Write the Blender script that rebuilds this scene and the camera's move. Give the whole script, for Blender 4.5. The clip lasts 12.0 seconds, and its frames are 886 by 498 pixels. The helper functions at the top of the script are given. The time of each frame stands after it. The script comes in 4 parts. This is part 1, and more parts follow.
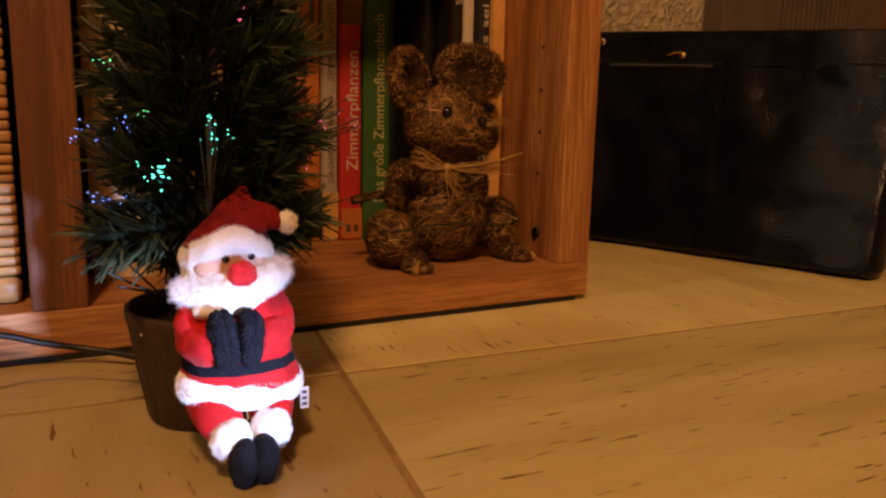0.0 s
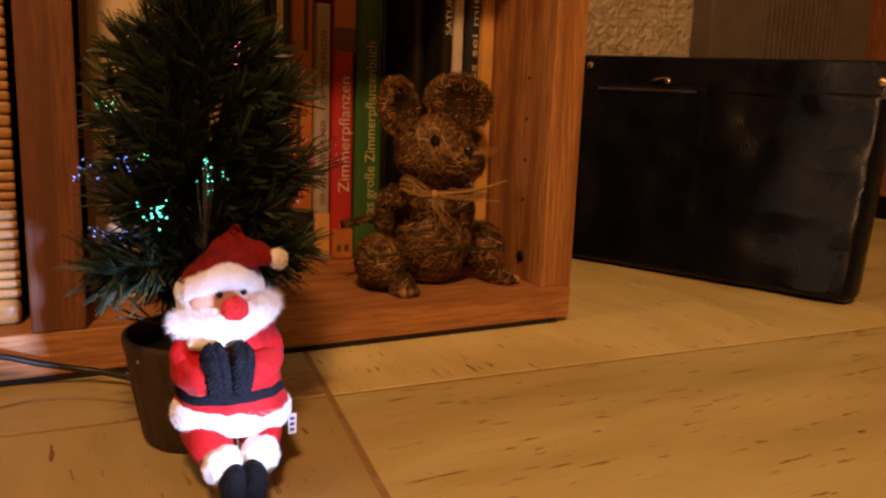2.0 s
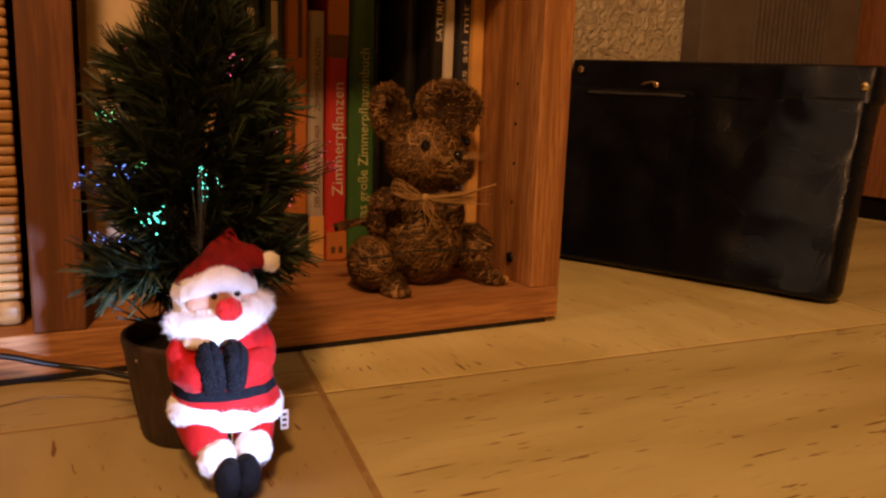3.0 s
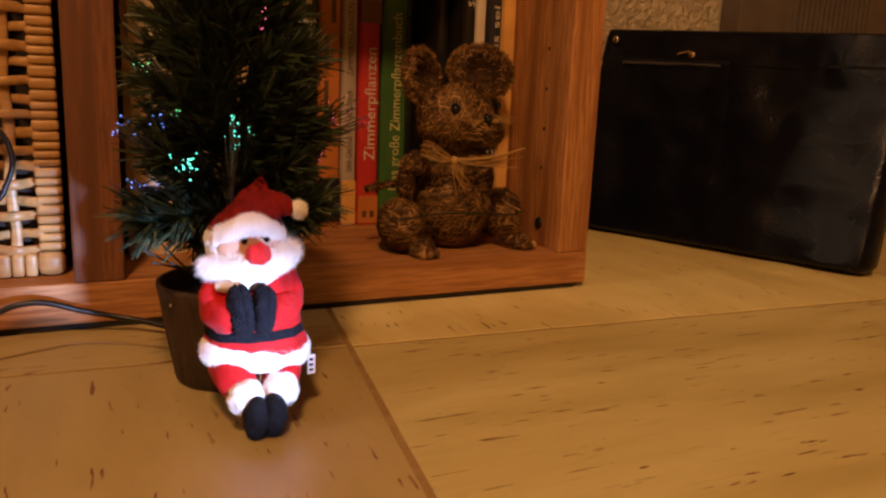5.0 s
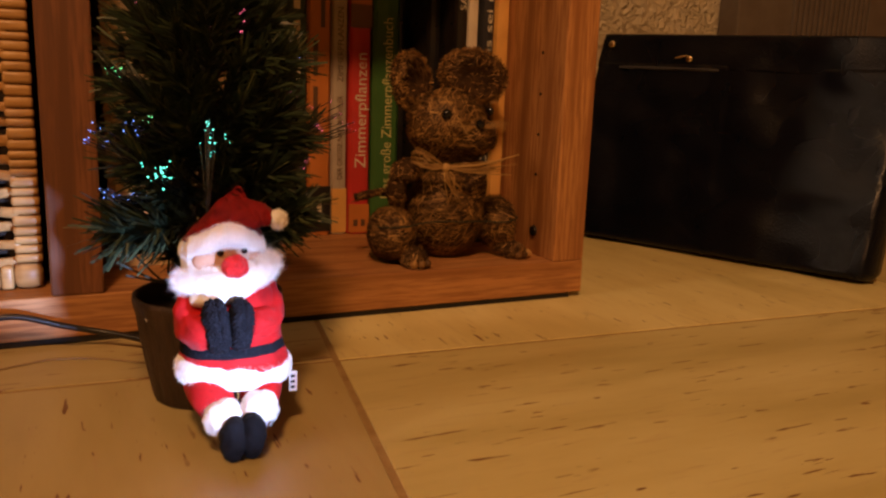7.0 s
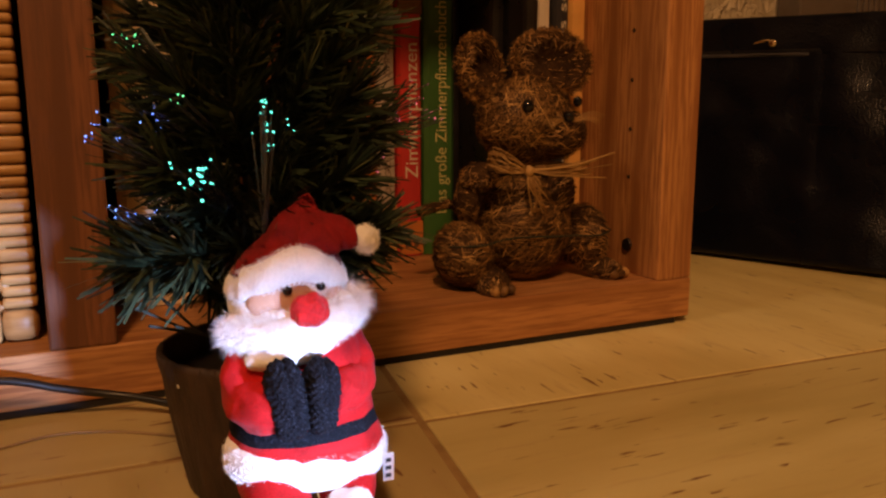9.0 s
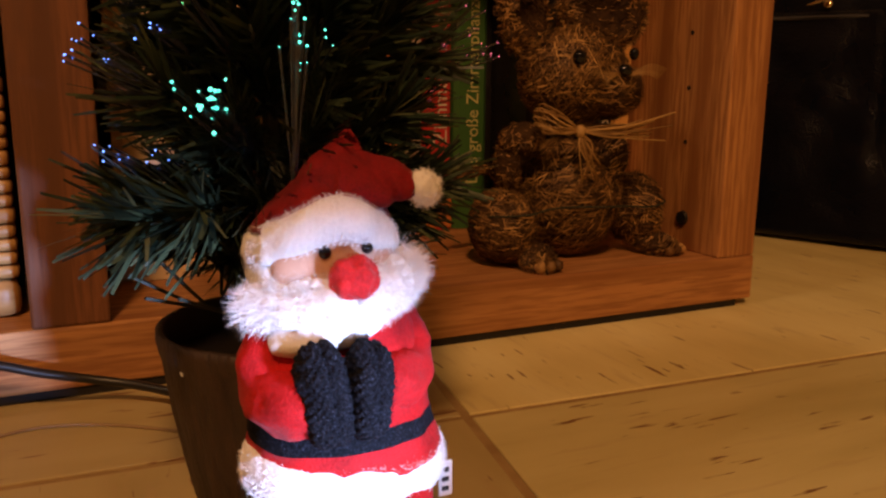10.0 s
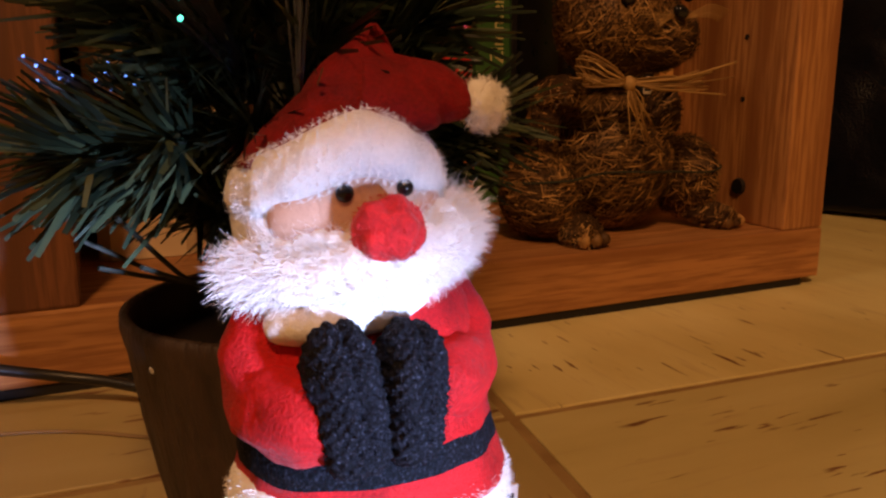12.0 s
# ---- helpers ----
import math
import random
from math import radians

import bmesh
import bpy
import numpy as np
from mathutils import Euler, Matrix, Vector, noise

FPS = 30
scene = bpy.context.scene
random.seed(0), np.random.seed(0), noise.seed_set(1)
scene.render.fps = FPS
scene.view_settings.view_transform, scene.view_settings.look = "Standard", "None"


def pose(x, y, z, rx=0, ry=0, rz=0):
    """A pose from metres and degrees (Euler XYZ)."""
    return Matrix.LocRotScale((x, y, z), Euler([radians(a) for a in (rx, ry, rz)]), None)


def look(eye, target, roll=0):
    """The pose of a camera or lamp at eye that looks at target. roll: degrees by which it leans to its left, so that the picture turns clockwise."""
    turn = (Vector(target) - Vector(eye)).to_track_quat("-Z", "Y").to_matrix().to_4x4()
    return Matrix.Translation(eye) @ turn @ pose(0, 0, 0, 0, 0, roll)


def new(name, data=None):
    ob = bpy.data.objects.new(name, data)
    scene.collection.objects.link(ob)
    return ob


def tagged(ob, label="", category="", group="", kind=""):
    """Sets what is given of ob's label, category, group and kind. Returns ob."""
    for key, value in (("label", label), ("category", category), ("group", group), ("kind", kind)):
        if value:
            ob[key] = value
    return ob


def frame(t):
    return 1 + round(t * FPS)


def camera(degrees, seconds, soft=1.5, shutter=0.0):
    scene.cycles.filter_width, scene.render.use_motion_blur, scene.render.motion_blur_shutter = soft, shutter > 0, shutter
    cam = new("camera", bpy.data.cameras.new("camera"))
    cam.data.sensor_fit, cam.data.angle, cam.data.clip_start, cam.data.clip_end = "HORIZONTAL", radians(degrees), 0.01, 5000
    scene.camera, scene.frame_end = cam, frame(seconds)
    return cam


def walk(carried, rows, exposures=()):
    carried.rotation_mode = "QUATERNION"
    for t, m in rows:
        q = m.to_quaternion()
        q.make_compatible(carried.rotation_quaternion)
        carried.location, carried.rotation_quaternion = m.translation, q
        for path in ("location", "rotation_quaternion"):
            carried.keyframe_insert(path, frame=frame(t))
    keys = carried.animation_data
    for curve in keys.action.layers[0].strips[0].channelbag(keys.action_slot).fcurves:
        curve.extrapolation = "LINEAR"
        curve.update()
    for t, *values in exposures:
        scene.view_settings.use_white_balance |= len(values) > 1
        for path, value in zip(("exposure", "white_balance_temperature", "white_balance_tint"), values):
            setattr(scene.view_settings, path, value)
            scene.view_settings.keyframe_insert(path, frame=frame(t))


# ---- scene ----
cam = camera(59.1, 12.0, soft=2.4)
PATH = [
    (0, (-0.423, -0.535, 0.17), (0.486, 1.207, -0.205), 1.3),
    (0.5, (-0.421, -0.534, 0.171), (0.489, 1.206, -0.211), 2.7),
    (1, (-0.422, -0.538, 0.177), (0.488, 1.206, -0.188), 2.6),
    (1.5, (-0.424, -0.543, 0.183), (0.486, 1.199, -0.187), 2.4),
    (2, (-0.427, -0.554, 0.19), (0.497, 1.182, -0.173), 2.1),
    (2.5, (-0.429, -0.562, 0.195), (0.498, 1.174, -0.16), 2.1),
    (4.3, (-0.428, -0.594, 0.192), (0.493, 1.134, -0.214), 1.7),
    (4.5, (-0.43, -0.588, 0.189), (0.482, 1.145, -0.217), 2.2),
    (5, (-0.428, -0.585, 0.181), (0.416, 1.181, -0.233), 2.4),
    (5.5, (-0.421, -0.586, 0.179), (0.391, 1.193, -0.24), 2.5),
    (6, (-0.415, -0.582, 0.179), (0.418, 1.189, -0.235), 2.2),
    (6.5, (-0.414, -0.58, 0.18), (0.43, 1.187, -0.227), 2.2),
    (8.3, (-0.414, -0.509, 0.165), (0.446, 1.259, -0.205), 1.0),
    (8.5, (-0.413, -0.494, 0.161), (0.435, 1.278, -0.212), 0.2),
    (9, (-0.412, -0.442, 0.157), (0.422, 1.343, -0.189), -0.1),
    (9.5, (-0.411, -0.41, 0.149), (0.411, 1.375, -0.222), 0.5),
    (10, (-0.406, -0.38, 0.138), (0.417, 1.402, -0.248), 0.4),
    (10.5, (-0.399, -0.355, 0.131), (0.425, 1.424, -0.26), 0.2),
    (11, (-0.395, -0.336, 0.125), (0.425, 1.445, -0.267), 0.3),
    (11.5, (-0.395, -0.326, 0.122), (0.419, 1.457, -0.278), 0.0),
    (12, (-0.392, -0.321, 0.117), (0.417, 1.461, -0.294), -0.2),
]
walk(cam, [(t, look(eye, target, roll)) for t, eye, target, roll in PATH],
     [(0, 0.08), (2.5, 0.22), (5.5, 0.14), (8.5, 0.04), (10, -0.08), (12, -0.20)])

# ---- world and light ----
world = bpy.data.worlds.new("world")
scene.world = world
world.use_nodes = True
bg = world.node_tree.nodes["Background"]
bg.inputs[0].default_value = (1.0, 0.78, 0.60, 1)
bg.inputs[1].default_value = 0.026


def lamp(name, kind, m, energy, colour, **settings):
    data = bpy.data.lights.new(name, kind)
    data.energy, data.color = energy, colour
    if "size" in settings:
        if kind == "AREA":
            data.size = settings["size"]
        else:
            data.shadow_soft_size = settings["size"]
    if kind == "SPOT":
        data.spot_size, data.spot_blend = radians(settings["cone"]), settings["blend"]
    ob = new(name, data)
    ob.matrix_world = m
    return ob


# the room's bulb lamp, the cold torch that lights the doll, and the far lamp that shines back from the bag
lamp("room_lamp", "AREA", look((-0.85, -1.42, 1.75), (-0.03, -0.05, 0.0)), 28.5, (1.0, 0.494, 0.204), size=0.20)
lamp("torch", "SPOT", look((-0.228, -0.62, 0.020), (-0.367, -0.165, 0.058)), 41.0, (0.46, 0.58, 1.0), size=0.022, cone=12.7, blend=0.6)
lamp("wall_lamp", "AREA", look((-2.25, -0.26, 1.90), (0.28, -0.02, 0.16)), 7.5, (1.0, 0.66, 0.40), size=0.30)


# ---- materials ----
def material(name, base, rough=0.6, metal=0.0, spec=0.5):
    m = bpy.data.materials.new(name)
    m.use_nodes = True
    b = m.node_tree.nodes["Principled BSDF"]
    b.inputs["Base Color"].default_value = (*base, 1)
    b.inputs["Roughness"].default_value = rough
    b.inputs["Metallic"].default_value = metal
    b.inputs["Specular IOR Level"].default_value = spec
    return m


class Nodes:
    """Short hand for the node tree of one material."""

    def __init__(self, m):
        self.tree = m.node_tree
        self.shader = m.node_tree.nodes["Principled BSDF"]

    def add(self, kind, **values):
        n = self.tree.nodes.new(kind)
        for key, value in values.items():
            n.inputs[key].default_value = value
        return n

    def link(self, a, b):
        self.tree.links.new(a, b)

    def coords(self, scale=(1, 1, 1), rot=(0, 0, 0), random_shift=False, kind="Object"):
        c = self.add("ShaderNodeTexCoord")
        mp = self.add("ShaderNodeMapping")
        mp.inputs["Scale"].default_value = scale
        mp.inputs["Rotation"].default_value = [radians(a) for a in rot]
        self.link(c.outputs[kind], mp.inputs["Vector"])
        if random_shift:
            info = self.add("ShaderNodeObjectInfo")
            mul = self.add("ShaderNodeMath")
            mul.operation = "MULTIPLY"
            mul.inputs[1].default_value = 37.0
            self.link(info.outputs["Random"], mul.inputs[0])
            self.link(mul.outputs[0], mp.inputs["Location"])
        return mp.outputs["Vector"]

    def noise(self, vector, scale, detail=4, rough=0.55, distortion=0.0):
        n = self.add("ShaderNodeTexNoise", Scale=scale, Detail=detail, Roughness=rough, Distortion=distortion)
        self.link(vector, n.inputs["Vector"])
        return n.outputs["Fac"]

    def ramp(self, fac, *stops):
        n = self.add("ShaderNodeValToRGB")
        r = n.color_ramp
        while len(r.elements) < len(stops):
            r.elements.new(0.5)
        for e, (p, c) in zip(r.elements, stops):
            e.position, e.color = p, (*c, 1) if len(c) == 3 else c
        self.link(fac, n.inputs["Fac"])
        return n.outputs["Color"]

    def mix(self, fac, a, b, blend="MIX"):
        n = self.add("ShaderNodeMix")
        n.data_type, n.blend_type = "RGBA", blend
        for value, slot in ((fac, n.inputs[0]), (a, n.inputs[6]), (b, n.inputs[7])):
            if isinstance(value, (int, float)):
                slot.default_value = value
            elif isinstance(value, tuple):
                slot.default_value = (*value, 1)
            else:
                self.link(value, slot)
        return n.outputs[2]

    def bump(self, height, strength=0.3, distance=0.001):
        n = self.add("ShaderNodeBump", Strength=strength, Distance=distance)
        self.link(height, n.inputs["Height"])
        self.link(n.outputs["Normal"], self.shader.inputs["Normal"])

    def colour(self, c):
        self.link(c, self.shader.inputs["Base Color"])

    def rough(self, r):
        self.link(r, self.shader.inputs["Roughness"])


def wood(name, axis, light, dark, rough=0.45):
    """Oiled wood with the grain along one axis of the object."""
    m = material(name, light, rough)
    n = Nodes(m)
    s = [1.0, 1.0, 1.0]
    s["xyz".index(axis)] = 0.06
    v = n.coords(tuple(s), random_shift=True)
    bands = n.noise(v, 55, 3, 0.5, 0.6)
    fine = n.noise(v, 420, 3, 0.6)
    big = n.noise(n.coords((1, 1, 1), random_shift=True), 9, 2)
    c = n.ramp(bands, (0.36, dark), (0.50, light), (0.68, tuple(min(1, k * 1.2) for k in light)))
    c = n.mix(n.ramp(fine, (0.40, (0.85, 0.85, 0.85)), (0.57, (0, 0, 0))), c, dark)
    c = n.mix(n.ramp(big, (0.35, (0.25, 0.25, 0.25)), (0.65, (0, 0, 0))), c, dark)
    n.colour(c)
    n.rough(n.ramp(fine, (0.3, (rough + 0.18,) * 3), (0.7, (rough - 0.04,) * 3)))
    n.bump(fine, 0.25, 0.0004)
    return m


WOOD = {a: wood("shelf_wood_" + a, a, (0.47, 0.225, 0.080), (0.28, 0.112, 0.036)) for a in "xyz"}
WOOD_DARK = {a: wood("dark_wood_" + a, a, (0.33, 0.135, 0.055), (0.19, 0.07, 0.028)) for a in "xyz"}


def vinyl(name, across, tone=1.0, warm=1.0, sparse=0.655):
    """Cream marbled floor tile with sparse brown streaks, all one way."""
    m = material(name, (0.62, 0.52, 0.34), 0.42)
    n = Nodes(m)
    v = n.coords((190, 24, 1) if across else (20, 190, 1), random_shift=True)
    v2 = n.coords((9, 2.2, 1) if across else (2.2, 9, 1), random_shift=True)
    v3 = n.coords((1, 1, 1), random_shift=True)
    cloud = n.noise(v2, 2.2, 4, 0.6)
    base = n.ramp(cloud, *[(p, (c[0] * tone, c[1] * tone * warm, c[2] * tone * warm)) for p, c in ((0.3, (0.55, 0.460, 0.190)), (0.5, (0.64, 0.545, 0.245)), (0.72, (0.71, 0.625, 0.31)))])
    soft = n.noise(v, 1.1, 3, 0.6, 0.3)
    base = n.mix(n.ramp(soft, (0.58, (0, 0, 0)), (0.70, (0.30, 0.30, 0.30))), base, (0.42, 0.29, 0.15))
    streak = n.noise(v, 1.6, 2, 0.45, 0.2)
    patch = n.noise(v3, 22, 3, 0.6)
    gate = n.ramp(patch, (0.45, (0, 0, 0)), (0.53, (1, 1, 1)))
    line = n.ramp(streak, (sparse, (0, 0, 0)), (sparse + 0.02, (0.95, 0.95, 0.95)))
    base = n.mix(n.mix(1.0, line, gate, "MULTIPLY"), base, (0.17, 0.075, 0.03))
    n.colour(base)
    grain = n.noise(v3, 260, 3)
    n.rough(n.ramp(cloud, (0.3, (0.36,) * 3), (0.7, (0.5,) * 3)))
    n.bump(grain, 0.12, 0.0003)
    return m


# the two tones put the lamp's uneven light on the floor into the tiles
VINYL = (vinyl("vinyl_streaks_long", False, 0.87, 1.0, 0.667), vinyl("vinyl_streaks_cross", True, 1.06, 1.0, 0.68))
# the same tile in a darker, slightly redder tone
VINYL_DARKER = (vinyl("vinyl_darker_long", False, 0.64, 0.92), vinyl("vinyl_darker_cross", True, 0.66, 0.92, 0.67))
JOINT = material("tile_joint", (0.36, 0.23, 0.10), 0.7)
nj = Nodes(JOINT)
nj.colour(nj.ramp(nj.noise(nj.coords(), 60, 3), (0.3, (0.25, 0.155, 0.060)), (0.7, (0.37, 0.25, 0.108))))


def cloth(name, base, fine=900, rough=0.9, sheen=0.2, spread=0.25, bump=0.5, spec=0.2):
    m = material(name, base, rough, spec=spec)
    n = Nodes(m)
    n.shader.inputs["Sheen Weight"].default_value = sheen
    n.shader.inputs["Sheen Roughness"].default_value = 0.4
    v = n.coords()
    f = n.noise(v, fine, 3, 0.65)
    b = n.noise(v, 110, 3, 0.5)
    lo, hi = (tuple(k * (1 - spread) for k in base), tuple(min(1, k * (1 + spread)) for k in base))
    c = n.mix(0.5, n.ramp(f, (0.3, lo), (0.7, hi)), n.ramp(b, (0.3, lo), (0.7, hi)))
    n.colour(c)
    n.bump(f, bump, 0.0005)
    return m


RED = cloth("red_velvet", (0.46, 0.008, 0.010), 1300, 0.7, 0.06, 0.5, 0.9)
# coat velvet again, the hat's weaker torch light put into its colour
RED_HAT_SHADED = cloth("red_hat_velvet_shaded", (0.175, 0.004, 0.006), 1300, 0.75, 0.08, 0.5, 0.8)
NOSE = cloth("red_nose_plush", (0.55, 0.020, 0.022), 900, 0.85, 0.2, 0.5, 0.9)
PLUSH = cloth("white_plush", (0.80, 0.78, 0.76), 700, 0.95, 0.4, 0.12, 0.9)
FUR = material("white_fur", (0.84, 0.82, 0.80), 0.8)
SKIN = cloth("skin_felt", (0.56, 0.335, 0.235), 800, 0.9, 0.2, 0.12, 0.4)
GLOVE = material("black_knit", (0.006, 0.006, 0.009), 0.85, spec=0.15)
nq = Nodes(GLOVE)
qn = nq.noise(nq.coords(), 1500, 3, 0.7)
nq.colour(nq.ramp(qn, (0.44, (0.0022, 0.0023, 0.0036)), (0.58, (0.0085, 0.009, 0.014)), (0.76, (0.066, 0.070, 0.095))))
nq.bump(nq.noise(nq.coords(), 900, 3, 0.6), 1.0, 0.0008)
BLACK = cloth("black_felt", (0.0042, 0.0040, 0.0055), 900, 0.9, 0.02, 0.8, 1.0)
GOLD = material("gold_thread", (0.45, 0.28, 0.09), 0.4, 0.6)
BEAD = material("black_bead", (0.006, 0.006, 0.007), 0.12)
TAG = material("tag_white", (0.85, 0.85, 0.85), 0.6)
INK = material("ink_black", (0.03, 0.03, 0.035), 0.7)


def islands(name, *stops, rough=0.7, spec=0.3):
    """Many small pieces in one mesh, each of its own shade."""
    m = material(name, stops[0][1], rough, spec=spec)
    n = Nodes(m)
    g = n.add("ShaderNodeNewGeometry")
    n.colour(n.ramp(g.outputs["Random Per Island"], *stops))
    return m


STRAW = islands("straw", (0.0, (0.026, 0.012, 0.0045)), (0.45, (0.125, 0.062, 0.019)), (0.82, (0.310, 0.165, 0.052)), (1.0, (0.62, 0.36, 0.120)), rough=0.6)
# dark core: the shade in gaps between the straws, put into the colour
STRAW_CORE_SHADE = cloth("straw_core_shade", (0.045, 0.022, 0.008), 500, 0.9, 0.0, 0.6, 1.0)
RAFFIA = islands("raffia", (0.0, (0.24, 0.13, 0.042)), (1.0, (0.50, 0.31, 0.11)), rough=0.6)
NEEDLE = islands("needle_green", (0.0, (0.008, 0.014, 0.009)), (0.5, (0.022, 0.036, 0.019)), (0.88, (0.056, 0.078, 0.038)), (1.0, (0.12, 0.125, 0.055)), rough=0.42, spec=0.4)
WIRE = material("branch_wire", (0.018, 0.022, 0.014), 0.7)
POT = material("pot_brown", (0.045, 0.027, 0.018), 0.6)
np_ = Nodes(POT)
pv = np_.coords((1, 1, 0.12))
pf = np_.noise(pv, 300, 4, 0.6)
np_.colour(np_.mix(np_.noise(np_.coords(), 40, 3), np_.ramp(pf, (0.3, (0.014, 0.007, 0.0045)), (0.7, (0.062, 0.032, 0.019))), (0.036, 0.020, 0.012)))
np_.bump(pf, 0.9, 0.002)
POT_IN = material("pot_inside", (0.012, 0.010, 0.009), 0.6)
CABLE = material("black_cable", (0.009, 0.009, 0.010), 0.4)
BROWN_LINE = material("brown_line", (0.27, 0.18, 0.095), 0.8)
LEATHER = material("black_leather", (0.0016, 0.0030, 0.0080), 0.34, spec=0.26)
nl = Nodes(LEATHER)
lv = nl.coords()
lf = nl.add("ShaderNodeTexVoronoi", Scale=520)
nl.link(lv, lf.inputs["Vector"])
lb = nl.noise(lv, 14, 3, 0.5, 0.6)
nl.rough(nl.ramp(lb, (0.3, (0.20,) * 3), (0.7, (0.36,) * 3)))
hm = nl.add("ShaderNodeMath")
hm.operation = "MULTIPLY_ADD"
hm.inputs[1].default_value = 9.0
nl.link(lb, hm.inputs[0])
nl.link(lf.outputs["Distance"], hm.inputs[2])
nl.bump(hm.outputs[0], 0.40, 0.0008)
BRASS = material("brass", (0.75, 0.62, 0.38), 0.22, 1.0)
WALL = material("plaster", (0.62, 0.52, 0.36), 0.9)
nw = Nodes(WALL)
wf = nw.noise(nw.coords(), 55, 5, 0.6, 0.8)
nw.colour(nw.ramp(nw.noise(nw.coords(), 12, 3), (0.3, (0.66, 0.56, 0.37)), (0.7, (0.78, 0.68, 0.48))))
nw.bump(wf, 1.0, 0.030)
GREY = material("grey_board", (0.095, 0.075, 0.062), 0.75)
ng = Nodes(GREY)
ng.colour(ng.ramp(ng.noise(ng.coords(), 30, 3), (0.3, (0.100, 0.080, 0.064)), (0.7, (0.135, 0.110, 0.090))))
WICKER = material("wicker", (0.58, 0.36, 0.14), 0.4)
nk = Nodes(WICKER)
kv = nk.coords((0.15, 1, 1), random_shift=True)
kc = nk.ramp(nk.noise(kv, 260, 3), (0.3, (0.36, 0.19, 0.062)), (0.7, (0.56, 0.34, 0.13)))
ki = nk.add("ShaderNodeObjectInfo")
nk.colour(nk.mix(nk.ramp(ki.outputs["Random"], (0.0, (0, 0, 0)), (1.0, (0.5, 0.5, 0.5))), kc, (0.30, 0.15, 0.05)))
nk.bump(nk.noise(kv, 500, 2), 0.3, 0.0005)
DARK = material("basket_shade", (0.02, 0.012, 0.008), 0.9)


def paper(name, base, rough=0.5, spread=0.12):
    m = material(name, base, rough)
    n = Nodes(m)
    v = n.coords(random_shift=True)
    n.colour(n.ramp(n.noise(v, 45, 4), (0.25, tuple(k * (1 - spread) for k in base)), (0.75, tuple(min(1, k * (1 + spread)) for k in base))))
    n.rough(n.ramp(n.noise(v, 90, 3), (0.3, (rough - 0.1,) * 3), (0.7, (rough + 0.12,) * 3)))
    return m


def glow(name, colour, strength):
    m = material(name, (0.5, 0.5, 0.5), 0.3)
    b = m.node_tree.nodes["Principled BSDF"]
    b.inputs["Emission Color"].default_value = (*colour, 1)
    b.inputs["Emission Strength"].default_value = strength
    return m


# ---- building blocks ----
def mesh_of(bm, name, mats):
    me = bpy.data.meshes.new(name)
    bm.to_mesh(me)
    bm.free()
    for m in mats if isinstance(mats, (list, tuple)) else [mats]:
        me.materials.append(m)
    return me


def smooth(me, on=True):
    for p in me.polygons:
        p.use_smooth = on
    return me


def part(name, bm, mats, parent=None, label="", soft=False):
    ob = new(name, smooth(mesh_of(bm, name, mats), soft))
    if parent:
        ob.parent = parent
    return tagged(ob, label)


def thing(name, at, label, category, group="", kind="", turn=0.0):
    ob = new(name)
    ob.empty_display_size = 0.02
    ob.matrix_world = pose(*at, 0, 0, turn)
    return tagged(ob, label, category, group, kind)


def box(bm, lo, hi, bevel=0.0, mat=0, m=None):
    r = bmesh.ops.create_cube(bm, size=1.0)
    vs = r["verts"]
    for v in vs:
        v.co = Vector([lo[i] + (v.co[i] + 0.5) * (hi[i] - lo[i]) for i in range(3)])
    fs = {f for v in vs for f in v.link_faces}
    if bevel:
        es = {e for v in vs for e in v.link_edges}
        r = bmesh.ops.bevel(bm, geom=list(es) + vs, offset=bevel, segments=2, affect="EDGES", profile=0.6)
        fs = set(r["faces"]) | {f for f in fs if f.is_valid}
        vs = list({v for f in fs for v in f.verts})
    for f in fs:
        if f.is_valid:
            f.material_index = mat
    if m is not None:
        bmesh.ops.transform(bm, matrix=m, verts=vs)
    return vs


def tube(bm, pts, radii, seg=8, mat=0, flat=1.0, cap=True):
    """A tapered tube along points; flat squeezes it along its second axis."""
    pts = [Vector(p) for p in pts]
    if not isinstance(radii, (list, tuple)):
        radii = [radii] * len(pts)
    rings, side = [], None
    for i, p in enumerate(pts):
        d = (pts[min(i + 1, len(pts) - 1)] - pts[max(i - 1, 0)]).normalized()
        if side is None:
            side = d.orthogonal().normalized() if abs(d.x) > 0.9 else d.cross(Vector((0, 1, 0))).normalized()
            if side.length < 0.1:
                side = d.orthogonal().normalized()
        side = (side - d * side.dot(d)).normalized()
        up = d.cross(side)
        rings.append([bm.verts.new(p + radii[i] * (math.cos(a) * side + flat * math.sin(a) * up)) for a in (2 * math.pi * k / seg for k in range(seg))])
    for a, b in zip(rings, rings[1:]):
        for k in range(seg):
            f = bm.faces.new((a[k], a[(k + 1) % seg], b[(k + 1) % seg], b[k]))
            f.material_index, f.smooth = mat, True
    if cap:
        for ring in (rings[0][::-1], rings[-1]):
            f = bm.faces.new(ring)
            f.material_index, f.smooth = mat, True
    return rings


def spline(pts, n=8):
    """A smooth line through points (Catmull-Rom)."""
    p = [Vector(q) for q in pts]
    p = [2 * p[0] - p[1]] + p + [2 * p[-1] - p[-2]]
    out = []
    for i in range(1, len(p) - 2):
        for k in range(n):
            t = k / n
            out.append(0.5 * (2 * p[i] + (p[i + 1] - p[i - 1]) * t + (2 * p[i - 1] - 5 * p[i] + 4 * p[i + 1] - p[i + 2]) * t * t + (3 * p[i] - p[i - 1] - 3 * p[i + 1] + p[i + 2]) * t ** 3))
    return out + [p[-2]]


